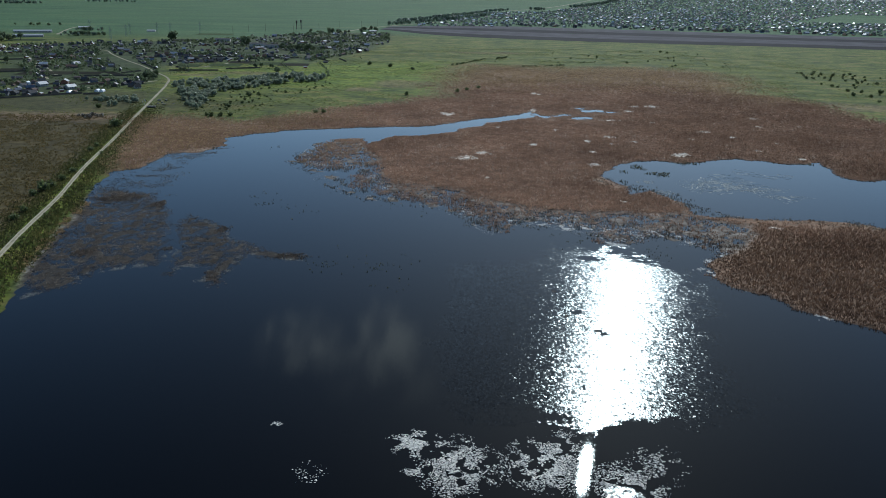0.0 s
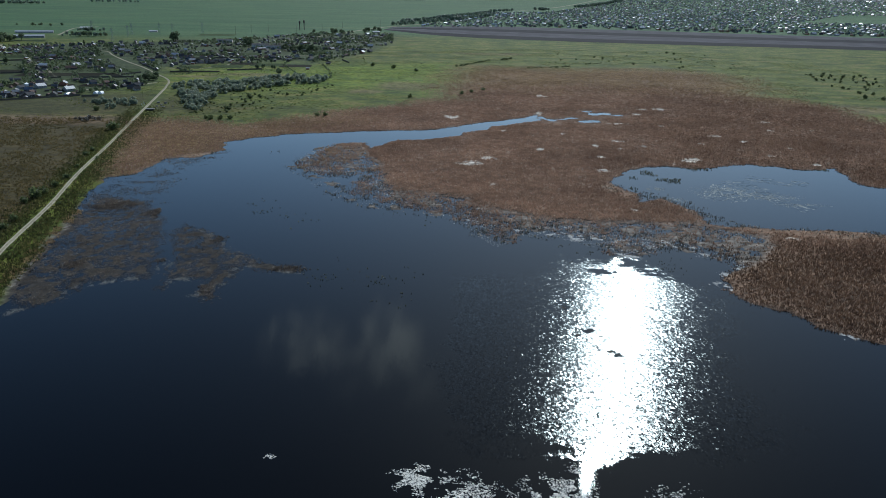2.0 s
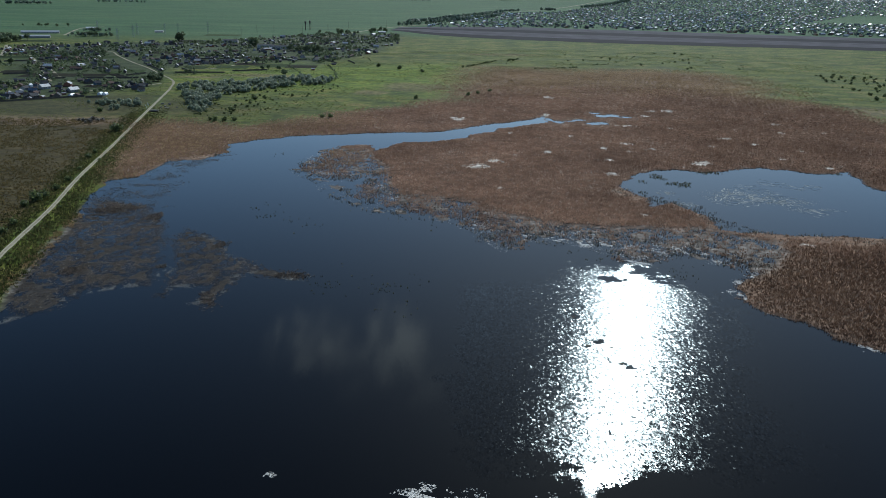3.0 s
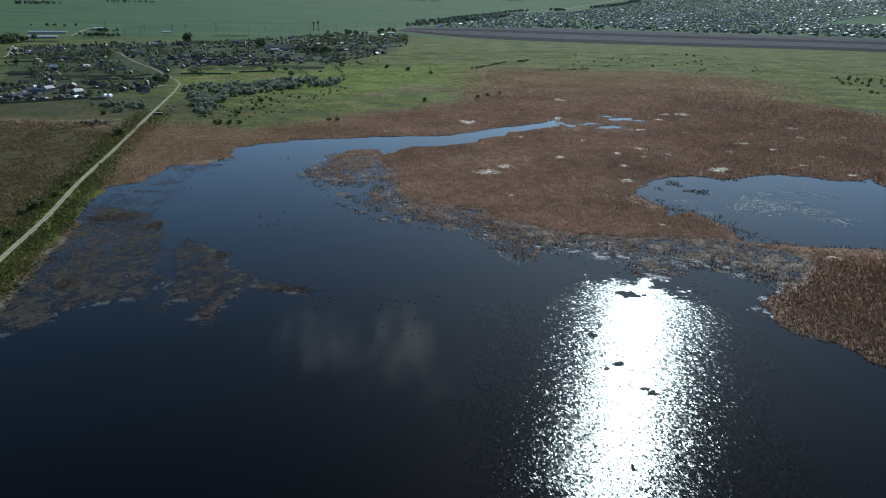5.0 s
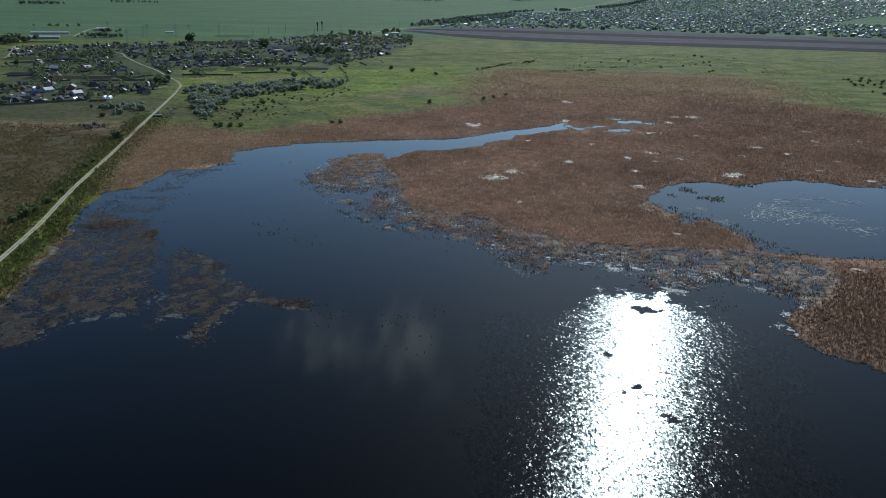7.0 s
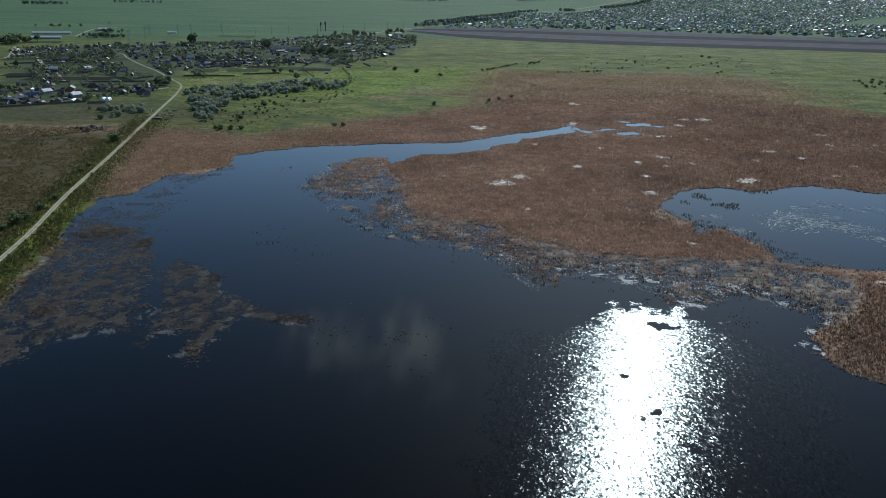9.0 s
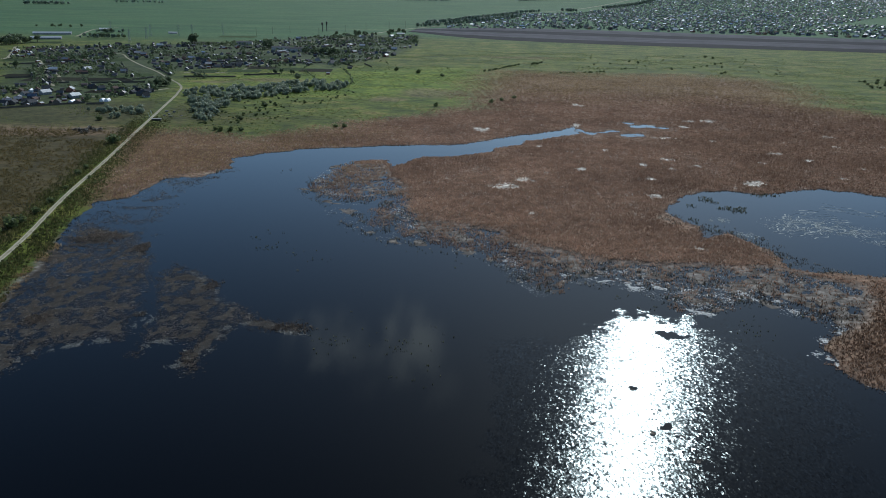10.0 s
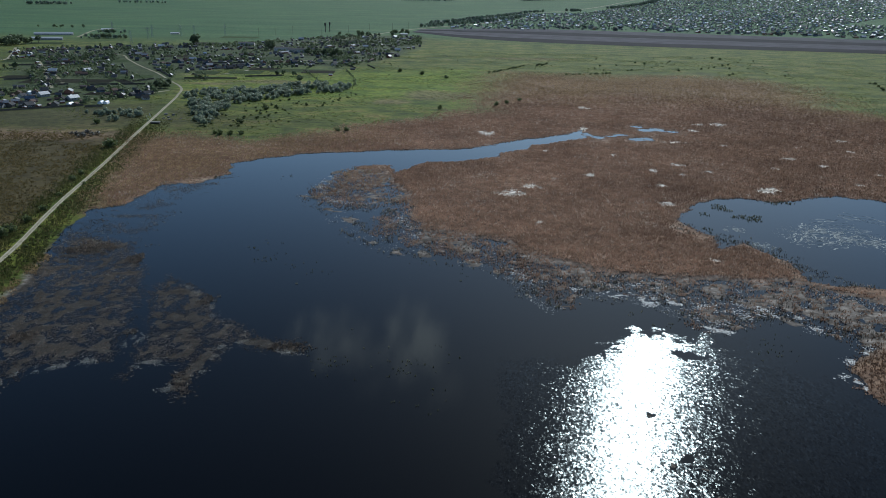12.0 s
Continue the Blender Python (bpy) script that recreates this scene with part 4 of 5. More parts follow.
fx2, fy2 = scatter(-180, -45, 195, 340, 0.75)
mm = np.minimum(outside(MAT_WEST, fx2, fy2), outside(MAT_EAST, fx2, fy2)) + 4 * fbm(fx2, fy2, 14, 3, 31)
ok = RNG.random(fx2.size) < 0.6 * smooth(2, -4, mm) * smooth(-0.5, 0.2, fbm(fx2, fy2, 4, 3, 42))
flakes("drowned_litter", list(zip(fx2[ok], fy2[ok])), 0.06 + 0.22 * RNG.random(ok.sum()) ** 2, M_DROWNED, "dull brown drowned reed litter on the shallows")


def raft(x, y, w, d, count, lo, hi, material, label, name):
    u, v = RNG.normal(0, 0.5, count * 5), RNG.normal(0, 0.5, count * 5)
    px, py = x + u * w, y + v * d
    ok = np.nonzero((u * u + v * v < 1.3) & (fbm(px, py, 2.2, 4, 97) > -0.08))[0][:count]
    c, s = list(zip(px[ok], py[ok])), lo + (hi - lo) * RNG.random(len(ok)) ** 2
    flakes(name, c, s, material, label)


for px, py, w, d, k in [(-5, 136, 5, 4, 170), (4, 128, 7, 9, 420), (-5, 126, 2, 1.2, 25), (21, 129, 7, 8, 420), (26, 136, 3, 5, 60), (36, 122, 6, 7, 300), (44, 130, 5, 6, 60), (-35, 142, 1, 1, 10), (-25, 125, 3, 3, 12)]:
    raft(px, py, w * 1.15, d * 1.15, k * 9, 0.05, 0.22, M_ALGAE, "pale broken algae raft floating on dark water", "algae_raft")
for px, py, w, d, k in [(133, 361, 18, 12, 260), (147, 354, 16, 7, 160), (157, 340, 12, 4, 60), (102, 345, 5, 5, 50), (98, 364, 5, 4, 40)]:
    raft(px, py, w, d, k * 9, 0.06, 0.3, M_FILM, "thin pale algae film on the pond", "pond_algae")
for line in [[(118, 352), (126, 366), (138, 377), (150, 379)], [(117, 347), (128, 355), (140, 366), (152, 371)], [(122, 345), (134, 352), (146, 358), (156, 362)], [(144, 355), (150, 347), (154, 338), (158, 332)], [(170, 383), (177, 379)], [(150, 390), (160, 384), (168, 376)]]:
    wisps("pond_streak", line, 0.4, M_FILM, "pale winding algae streak on the pond", 131, 6, 2.2)


for px, py, w, d in WEED:
    raft(px, py, w * 1.2, d * 1.2, 70, 0.05, 0.2, M_DROWNED, "dull brown weed floating in the ruffled water", "floating_weed")


# ---- trees and shrubs ----
def foliage(lobes, count, size, flat=0.9):
    """Many small leaf sprays set in and round uneven lobes: arrays of places and of quads."""
    v, f = [], []
    weights = np.array([r ** 2 for _, _, _, r in lobes])
    pick = RNG.choice(len(lobes), count, p=weights / weights.sum())
    for k in pick:
        x, y, z, r = lobes[k]
        d = RNG.normal(0, 1, 3)
        d /= np.linalg.norm(d)
        c = np.array((x, y, z)) + d * r * (0.55 + 0.55 * RNG.random()) * np.array((1, 1, flat))
        a = np.cross(d, RNG.normal(0, 1, 3))
        a /= np.linalg.norm(a) + 1e-9
        b = np.cross(d, a) + 0.5 * d * RNG.normal()
        s = size * (0.5 + RNG.random())
        i = len(v)
        v += [c - a * s, c + b * s * 0.7, c + a * s, c - b * s * 0.7]
        f.append((i, i + 1, i + 2, i + 3))
    return np.array(v), np.array(f)


def plant(name, lobes, count, size, leaf, trunk, label, category, at):
    """A tree or shrub: an Empty at its foot, its stems and its crown."""
    foot = new(name)
    foot.location = at
    bm = bmesh.new()
    for a, b, r1, r2 in trunk:
        rod(bm, a, b, r1, r2, 6)
    part("trunk", bm, M_BARK, foot, "rough brown bark")
    v, f = foliage(lobes, count, size)
    crown = new("crown", triangles("crown", v, f, leaf))
    crown.parent = foot
    return tagged(foot, label, category)


def tree_kind(tall, wide, seed, leaf, label, count=330):
    r = random.Random(seed)
    lobes = [(0, 0, tall * 0.62, wide * 0.42)]
    trunk = [((0, 0, -0.2), (0.1, 0, tall * 0.45), 0.035 * tall, 0.022 * tall), ((0.1, 0, tall * 0.45), (0, 0.1, tall * 0.8), 0.022 * tall, 0.006 * tall)]
    for k in range(9):
        a, h = k * 2.4 + r.random(), tall * (0.34 + 0.58 * k / 9)
        reach = wide * 0.5 * (0.45 + 0.5 * r.random()) * (1.1 - 0.65 * abs(k / 9 - 0.35))
        p = (reach * math.cos(a), reach * math.sin(a), h)
        lobes.append((*p, wide * (0.15 + 0.12 * r.random())))
        trunk.append(((0, 0, h - reach * 0.5), p, 0.012 * tall, 0.004 * tall))
    return plant("tree", lobes, count, 0.055 * tall ** 0.5 * wide ** 0.5 * 1.3, leaf, trunk, label, "tree", (0, 0, -60))


def shrub_kind(tall, wide, seed, leaf, label, count=230, name="shrub"):
    r = random.Random(seed)
    lobes, trunk = [], []
    for k in range(8):
        a, d = k * 2.4, wide * 0.36 * r.random()
        p = (d * math.cos(a), d * math.sin(a), tall * (0.3 + 0.4 * r.random()) * (1.15 - d / wide))
        lobes.append((*p, wide * (0.17 + 0.1 * r.random())))
        trunk.append(((0.15 * math.cos(a), 0.15 * math.sin(a), -0.2), p, 0.06, 0.02))
    return plant(name, lobes, count, 0.085 * wide, leaf, trunk, label, "shrub", (0, 0, -60))


TREES = [tree_kind(9, 7, 1, M_LEAF, "broad dark green leafy village tree"), tree_kind(11, 6.5, 2, M_LEAF, "tall dark green leafy tree"), tree_kind(7, 6.5, 3, M_LEAF, "low round dark green garden tree"), tree_kind(14, 4.2, 4, M_LEAF, "tall narrow dark green poplar tree"), tree_kind(8, 7, 5, M_WILLOW, "grey-green bushy willow tree", 300)]
WILLOWS = [shrub_kind(4.5, 6, 11, M_WILLOW, "silvery grey-green willow shrub in the meadow", 300, "willow_shrub"), shrub_kind(3.6, 5, 12, M_WILLOW, "silvery grey-green willow shrub in the meadow", 260, "willow_shrub"), shrub_kind(5.5, 6.5, 13, M_WILLOW, "tall silvery grey-green willow shrub in the meadow", 320, "willow_shrub")]
BUSHES = [shrub_kind(3.0, 4.2, 21, M_BUSH, "dull green round bush in the grass", 240, "bush"), shrub_kind(2.2, 3.2, 22, M_BUSH, "small dull green bush in the grass", 200, "bush"), shrub_kind(1.7, 3.4, 23, M_BUSH, "low spreading dull green bush in the grass", 200, "bush")]


def level(x, y):
    rise = 46 * smooth(3000, 4800, y + 0.25 * x) * smooth(-300, 1200, x)
    bank = smooth(9, 2.5, off_line(ROAD, np.array([float(x)]), np.array([float(y)]))[0]) if y < 1100 and x < -80 else 0.0
    return float(max(0.75, bank + 0.75 * (1 - bank)) + rise)


def put(master, x, y, scale=1.0, group="", squash=1.0):
    """A copy of a thing set on the ground, turned by chance."""
    ob = copy_thing(master, pose(x, y, level(x, y) - 0.05, 0, 0, random.uniform(0, 360)))
    ob.scale = (scale, scale, scale * squash)
    if group:
        ob["group"] = group
    return ob


def inside_points(poly, count, seed, gap=0.0, density=None):
    """Chance places within an outline, no two nearer than gap."""
    r = np.random.default_rng(seed)
    p = np.array(poly, float)
    found = []
    for _ in range(40):
        x, y = r.uniform(p[:, 0].min(), p[:, 0].max(), 600), r.uniform(p[:, 1].min(), p[:, 1].max(), 600)
        ok = outside(poly, x, y) < 0
        if density is not None:
            ok &= r.random(600) < density(x, y)
        for q in zip(x[ok], y[ok]):
            if len(found) < count and all(abs(q[0] - o[0]) + abs(q[1] - o[1]) > gap for o in found):
                found.append(q)
    return found


# willow thicket behind the shore
THICKET = [(-234, 664), (-245, 702), (-231, 712), (-206, 725), (-185, 746), (-153, 780), (-119, 776), (-116, 731), (-150, 708), (-175, 665), (-188, 642), (-183, 597), (-179, 553), (-190, 562), (-209, 609)]
for x, y in inside_points(THICKET, 285, 31, 2.0):
    put(random.choice(WILLOWS), x, y, random.uniform(0.75, 1.3), "willow thicket", 0.85)
for x, y in inside_points([(-176, 531), (-192, 567), (-184, 646), (-114, 731), (-104, 715), (-138, 588), (-147, 522)], 70, 32, 5.0):
    put(random.choice(BUSHES), x, y, random.uniform(0.35, 0.9), "meadow bushes")
SINGLE = [  # x, y, size of lone bushes
    (-209, 481, 1.9), (-177, 325, 1.7), (-176, 331, 1.2), (-177, 343, 1.0), (-177, 317, 1.0), (-179, 358, 0.9), (-192, 407, 1.0), (-194, 419, 0.9), (-183, 400, 0.7), (-184, 380, 0.8), (-194, 455, 0.7), (-198, 478, 0.6), (-168, 292, 1.0), (-166, 281, 0.9), (-176, 391, 0.5), (-161, 314, 0.6),
    (-93, 548, 0.9), (-88, 549, 1.1), (-161, 568, 1.1), (-161, 525, 1.2), (-155, 526, 1.2), (-149, 529, 1.0), (-166, 529, 0.9), (-160, 626, 1.4), (-33, 650, 1.2), (10, 674, 1.2), (18, 686, 1.1), (29, 703, 1.0),
    (-251, 552, 1.3), (-131, 575, 0.6), (-88, 894, 1.6), (-63, 874, 1.6), (-37, 849, 1.3), (-71, 756, 0.6)]
for x, y, s in SINGLE:
    put(BUSHES[0] if s > 0.8 else BUSHES[1], x, y, s, "lone bushes")
for px, py, w in [(-269, 592, 6), (-261, 587, 6), (-250, 588, 8), (-251, 600, 7), (-244, 566, 6), (-237, 581, 4)]:
    for k in range(5):
        put(random.choice(WILLOWS), px + random.uniform(-w, w), py + random.uniform(-w, w), random.uniform(0.6, 0.95), "willows by the village")
HEDGES = [[(5, 906), (20, 929), (40, 968)], [(34, 959), (48, 992)], [(64, 995), (78, 1021)], [(90, 903), (102, 912)], [(116, 914), (141, 932)], [(165, 964), (179, 974)]]
for line in HEDGES:
    for p in curve_through(line, 4.5):
        put(random.choice(BUSHES), p.x + random.uniform(-2, 2), p.y + random.uniform(-2, 2), random.uniform(0.6, 1.1), "hedge in the meadow")
for x, y in inside_points([(134, 1102), (400, 1213), (338, 918), (274, 925), (210, 939), (115, 934)], 42, 33, 18.0):
    put(random.choice(BUSHES), x, y, random.uniform(0.5, 1.2), "bushes of the far meadow")
for x, y in inside_points([(395, 909), (447, 895), (490, 869), (480, 800), (470, 700), (365, 638), (357, 687), (363, 766)], 75, 34, 7.0):
    put(random.choice(BUSHES), x, y, random.uniform(0.7, 1.4), "bushes of the far meadow")
for x, y in inside_points([(-143, 1040), (93, 1193), (94, 1009), (-6, 776), (-79, 719)], 24, 35, 14.0):
    put(random.choice(BUSHES), x, y, random.uniform(0.3, 0.7), "bushes of the far meadow")


# ---- buildings ----
def gable_house(w, d, h, rise, wall, roof, label, category="house", name="house", chimney=True, windows=3, porch=False):
    """A house with its ridge along x: walls with gables, a roof with eaves, chimney, door and windows."""
    foot = new(name)
    foot.location = (0, 0, -80)
    bm = bmesh.new()
    x, y = w / 2, d / 2
    v = [bm.verts.new(c) for c in ((-x, -y, -0.4), (x, -y, -0.4), (x, y, -0.4), (-x, y, -0.4), (-x, -y, h), (x, -y, h), (x, y, h), (-x, y, h), (-x, 0, h + rise), (x, 0, h + rise))]
    for f in ((0, 1, 5, 4), (2, 3, 7, 6), (1, 2, 6, 9, 5), (3, 0, 4, 8, 7), (3, 2, 1, 0)):
        bm.faces.new([v[i] for i in f])
    part("wall", bm, wall, foot)
    bm = bmesh.new()
    o, t = 0.45, 0.14
    slope = rise / y
    for s in (-1, 1):
        e, ez = s * (y + o), h - o * slope
        q = [bm.verts.new(c) for c in ((-x - o, e, ez), (x + o, e, ez), (x + o, 0, h + rise + 0.03), (-x - o, 0, h + rise + 0.03))]
        u = [bm.verts.new((c.co.x, c.co.y, c.co.z + t)) for c in q]
        for f in ((0, 1, 2, 3), (7, 6, 5, 4), (0, 4, 5, 1), (1, 5, 6, 2), (2, 6, 7, 3), (3, 7, 4, 0)):
            bm.faces.new([(q + u)[i] for i in f])
    bmesh.ops.recalc_face_normals(bm, faces=bm.faces)
    part("roof", bm, roof, foot)
    if chimney:
        bm = bmesh.new()
        box(bm, (0.6, 0.6, 1.5), (w * 0.2, d * 0.12, h + rise + 0.2))
        box(bm, (0.75, 0.75, 0.15), (w * 0.2, d * 0.12, h + rise + 0.95))
        part("chimney", bm, M_WALLS[3], foot)
    for k in range(windows):
        px = -w / 2 + w * (k + 0.7) / (windows + 0.4)
        bm = bmesh.new()
        box(bm, (1.3, 0.1, 1.5), (px, -y - 0.03, h * 0.55))
        win = part("window", bm, M_TRIM, foot)
        bm = bmesh.new()
        box(bm, (1.05, 0.06, 1.25), (px, -y - 0.075, h * 0.55))
        part("pane", bm, M_WINDOW, win)
    if windows:
        bm = bmesh.new()
        box(bm, (0.12, 1.0, 2.0), (x + 0.04, 0.2, 1.0))
        part("door", bm, M_WALLS[2], foot)
    if porch:
        bm = bmesh.new()
        box(bm, (3.0, 2.4, 2.3), (x * 0.3, -y - 1.2, 1.0))
        box(bm, (3.4, 2.8, 0.15), (x * 0.3, -y - 1.25, 2.25))
        part("porch", bm, wall, foot)
    return tagged(foot, label, category)


def stand(master, x, y, turn, scale=1.0, group="village houses"):
    ob = copy_thing(master, pose(x, y, level(x, y), 0, 0, turn))
    ob.scale = (scale,) * 3
    ob["group"] = group
    return ob


W, R = M_WALLS, M_ROOFS
HOUSES = [
    gable_house(9, 7, 2.8, 2.6, W[0], R[0], "grey timber village house with a slate roof"),
    gable_house(8, 7, 2.7, 2.8, W[1], R[5], "whitewashed village house with a dark felt roof"),
    gable_house(9, 7.5, 2.8, 2.3, W[2], R[2], "ochre boarded village house with a rusty roof"),
    gable_house(10, 8, 3.0, 2.4, W[3], R[1], "red brick village house with a zinc roof"),
    gable_house(8.5, 7, 2.7, 2.7, W[0], R[5], "dark timber village house with a felt roof", porch=True),
    gable_house(8, 7, 2.8, 2.6, W[4], R[0], "blue boarded village house with a slate roof"),
    gable_house(9, 7, 2.8, 2.4, W[1], R[0], "whitewashed village house with a grey slate roof", porch=True)]
SHEDS = [
    gable_house(6, 4, 2.2, 1.1, W[0], R[5], "low grey timber shed with a felt roof", "shed", "shed", False, 0),
    gable_house(7, 4.5, 2.3, 1.0, W[0], R[0], "low timber barn with a slate roof", "shed", "shed", False, 0),
    gable_house(5, 4, 2.1, 0.9, W[3], R[1], "small brick shed with a bright tin roof", "shed", "shed", False, 0),
    gable_house(8, 5, 2.5, 1.4, W[0], R[2], "timber barn with a rusty tin roof", "shed", "shed", False, 0)]
VILLA = gable_house(11, 8, 3.0, 2.6, W[1], R[3], "white house with a bright metal roof")
BLUE = gable_house(9, 7, 2.8, 2.2, W[4], R[4], "house with a blue metal roof")
HALL = gable_house(32, 11, 5.5, 1.8, M_BRICK, R[0], "long pale brick hall with a low grey roof", "hall", "hall", False, 9)
BARN = gable_house(62, 12, 3.2, 2.2, W[1], R[3], "long whitewashed cattle barn with a pale metal roof", "barn", "barn", False, 12)
STORE = gable_house(20, 9, 3.0, 1.5, M_BRICK, R[3], "pale storehouse with a bright metal roof", "storehouse", "storehouse", False, 4)

NAMED = [  # building, x, y, turn
    (VILLA, (-423, 818), 8), (VILLA, (-394, 829), 60), (VILLA, (-352, 676), 62), (VILLA, (-321, 662), 60), (HOUSES[0], (-334, 624), 65), (HOUSES[6], (-352, 618), 5), (VILLA, (-336, 964), 0), (HOUSES[3], (-407, 997), 10), (BLUE, (-335, 885), 12), (BLUE, (-350, 654), 10),
    (SHEDS[2], (-286, 875), 5), (SHEDS[2], (-252, 902), 5), (HALL, (-270, 1122), 10), (VILLA, (-290, 1326), 0), (VILLA, (-199, 1398), -60), (STORE, (-141, 1500), 0), (VILLA, (-118, 1162), 0), (HOUSES[3], (-118, 1054), 70), (HOUSES[0], (-110, 1074), 65), (SHEDS[1], (-140, 904), 4), (SHEDS[2], (-106, 1198), 0), (SHEDS[2], (-101, 1222), 0), (VILLA, (-169, 1204), 0), (VILLA, (-441, 1133), 5), (HALL, (-246, 1104), 10), (VILLA, (-150, 1430), 50), (HOUSES[3], (-129, 1374), 10), (SHEDS[2], (-153, 845), 5), (SHEDS[2], (-341, 1231), 0), (HALL, (-340, 1194), 5)]
NEARER = Vector((6, -15))  # the lowest rows stand a little nearer the marsh
NAMED = [(m, tuple(Vector(q) + NEARER) if q[1] < 715 else q, t) for m, q, t in NAMED]
for master, (x, y), turn in NAMED:
    stand(master, x, y, turn, 0.7)
STREETS = [  # from, to, metres between buildings
    ((-355, 611), (-303, 646), 9), ((-376, 681), (-338, 708), 10), ((-331, 709), (-267, 682), 11), ((-417, 796), (-348, 832), 11), ((-543, 957), (-465, 975), 12), ((-580, 1018), (-512, 1093), 13), ((-489, 1059), (-504, 1139), 14), ((-440, 1091), (-399, 1155), 12), ((-352, 909), (-336, 972), 11), ((-329, 958), (-288, 894), 11), ((-362, 1091), (-303, 1169), 14), ((-262, 927), (-191, 980), 12), ((-251, 1161), (-141, 1260), 16), ((-182, 930), (-132, 1017), 13), ((-223, 1263), (-112, 1409), 18), ((-146, 1066), (-117, 1111), 12), ((-472, 845), (-450, 849), 10), ((-325, 1024), (-242, 1081), 14), ((-404, 884), (-376, 904), 12), ((-223, 1066), (-154, 1122), 14)]
STREETS += [((-372, 628), (-318, 660), 11), ((-395, 664), (-352, 672), 11), ((-480, 905), (-420, 900), 11), ((-465, 985), (-415, 1010), 11), ((-560, 985), (-520, 1030), 12), ((-300, 870), (-255, 905), 11), ((-330, 920), (-290, 960), 11)]
STREETS = [(tuple(Vector(a) + NEARER), tuple(Vector(b) + NEARER), k) if max(a[1], b[1]) < 715 else (a, b, k) for a, b, k in STREETS]
placed = [q for _, q, _ in NAMED]
for a, b, gap in STREETS:
    a, b = Vector(a), Vector(b)
    turn = math.degrees(math.atan2((b - a).y, (b - a).x))
    gap *= 0.36
    for k in range(int((b - a).length / gap) + 1):
        p = a.lerp(b, min(1, k * gap / (b - a).length)) + Vector((random.uniform(-3, 3), random.uniform(-14, 14)))
        if all((p - Vector(q)).length > 5.6 for q in placed) and not on_plot(p.x, p.y)[0] and off_line(ROAD, np.array([p.x]), np.array([p.y]))[0] > 8:
            placed.append(p)
            tw = turn + random.choice((0, 90, 62, 70, 180)) + random.uniform(-8, 8)
            if random.random() < 0.5:
                stand(random.choice(HOUSES), p.x, p.y, tw, random.uniform(0.5, 0.72))
            else:
                stand(random.choice(SHEDS), p.x, p.y, tw, random.uniform(0.42, 0.75), "village sheds")
for x, y, k in ((-690, 1315, 0.92), (-646, 1215, 0.68)):
    stand(BARN, x, y, 18, 1.0, "farm barns").scale = (k, 0.6, 0.8)
stand(STORE, -658, 1435, 12, 1.0, "farm barns")
stand(STORE, -522, 1394, 12, 0.7, "farm barns")


def greenhouse(x, y, turn):
    foot = tagged(new("greenhouse"), "small arched greenhouse of milky white film", "greenhouse", "greenhouses")
    foot.matrix_world = pose(x, y, level(x, y), 0, 0, turn)
    bm = bmesh.new()
    rings = []
    for yy in (-3, -1, 1, 3):
        rings.append([bm.verts.new((1.6 * math.cos(a), yy, 2.1 * math.sin(a))) for a in np.linspace(0, math.pi, 9)])
    for r1, r2 in zip(rings, rings[1:]):
        for i in range(8):
            bm.faces.new((r1[i], r1[i + 1], r2[i + 1], r2[i]))
    for r1 in (rings[0], rings[-1]):
        bm.faces.new(r1)
    part("film", bm, M_POLY, foot)
    for yy in (-3, -1, 1, 3):
        bm = bmesh.new()
        for a, b in zip(np.linspace(0, math.pi, 9)[:-1], np.linspace(0, math.pi, 9)[1:]):
            rod(bm, (1.65 * math.cos(a), yy, 2.15 * math.sin(a)), (1.65 * math.cos(b), yy, 2.15 * math.sin(b)), 0.04, sides=4)
        part("hoop", bm, M_STEEL, foot)


for (x, y), t in (((-287, 634), 5), ((-283, 634), 5), ((-366, 675), 10), ((-361, 671), 10), ((-305, 623), 0), ((-301, 623), 0)):
    greenhouse(x, y, t)

M_CONCRETE = plain("weathered_concrete", (0.24, 0.23, 0.21), 0.9, 0, 0.3, 1.0, True, 0.1)


# things by the track: a concrete slab over a ditch pipe, blocks and marker posts
def block(x, y, size, turn, label):
    bm = bmesh.new()
    box(bm, size, (0, 0, size[2] / 2 - 0.05), 0.0, 0.06)
    me = bpy.data.meshes.new("concrete_block")
    bm.to_mesh(me)
    bm.free()
    me.materials.append(M_CONCRETE)
    ob = tagged(new("concrete_block", me), label, "concrete block", "blocks by the track")
    ob.matrix_world = pose(x, y, level(x, y), 0, 0, turn)


for (x, y), size, turn in (((-221, 592), (2.2, 1.2, 0.9), 20), ((-215, 581), (1.6, 1.0, 0.8), 60), ((-211, 573), (2.4, 0.9, 0.6), 10), ((-216, 575), (1.2, 0.8, 0.7), 40), ((-205, 577), (1.4, 0.8, 0.5), 15), ((-215, 590), (1.5, 1.2, 1.2), 70)):
    block(x, y, size, turn, "pale broken concrete block lying by the track")
for x, y in ((-229, 579), (-231, 588), (-228, 582), (-224, 569)):
    bm = bmesh.new()
    rod(bm, (0, 0, -0.2), (0, 0, 1.3), 0.16, 0.14, 8)
    me = bpy.data.meshes.new("marker_post")
    bm.to_mesh(me)
    bm.free()
    me.materials.append(M_TRIM)
    tagged(new("marker_post", me), "short white marker post beside the track", "post", "marker posts").location = (x, y, level(x, y))
pipe = tagged(new("culvert"), "dark concrete culvert pipe under a slab by the track", "culvert")
pipe.matrix_world = pose(-214, 556, level(-214, 556), 0, 0, 5)
bm = bmesh.new()
rod(bm, (-3, 0, 0.3), (3, 0, 0.3), 0.7, sides=14)
part("pipe", bm, M_RUST, pipe)
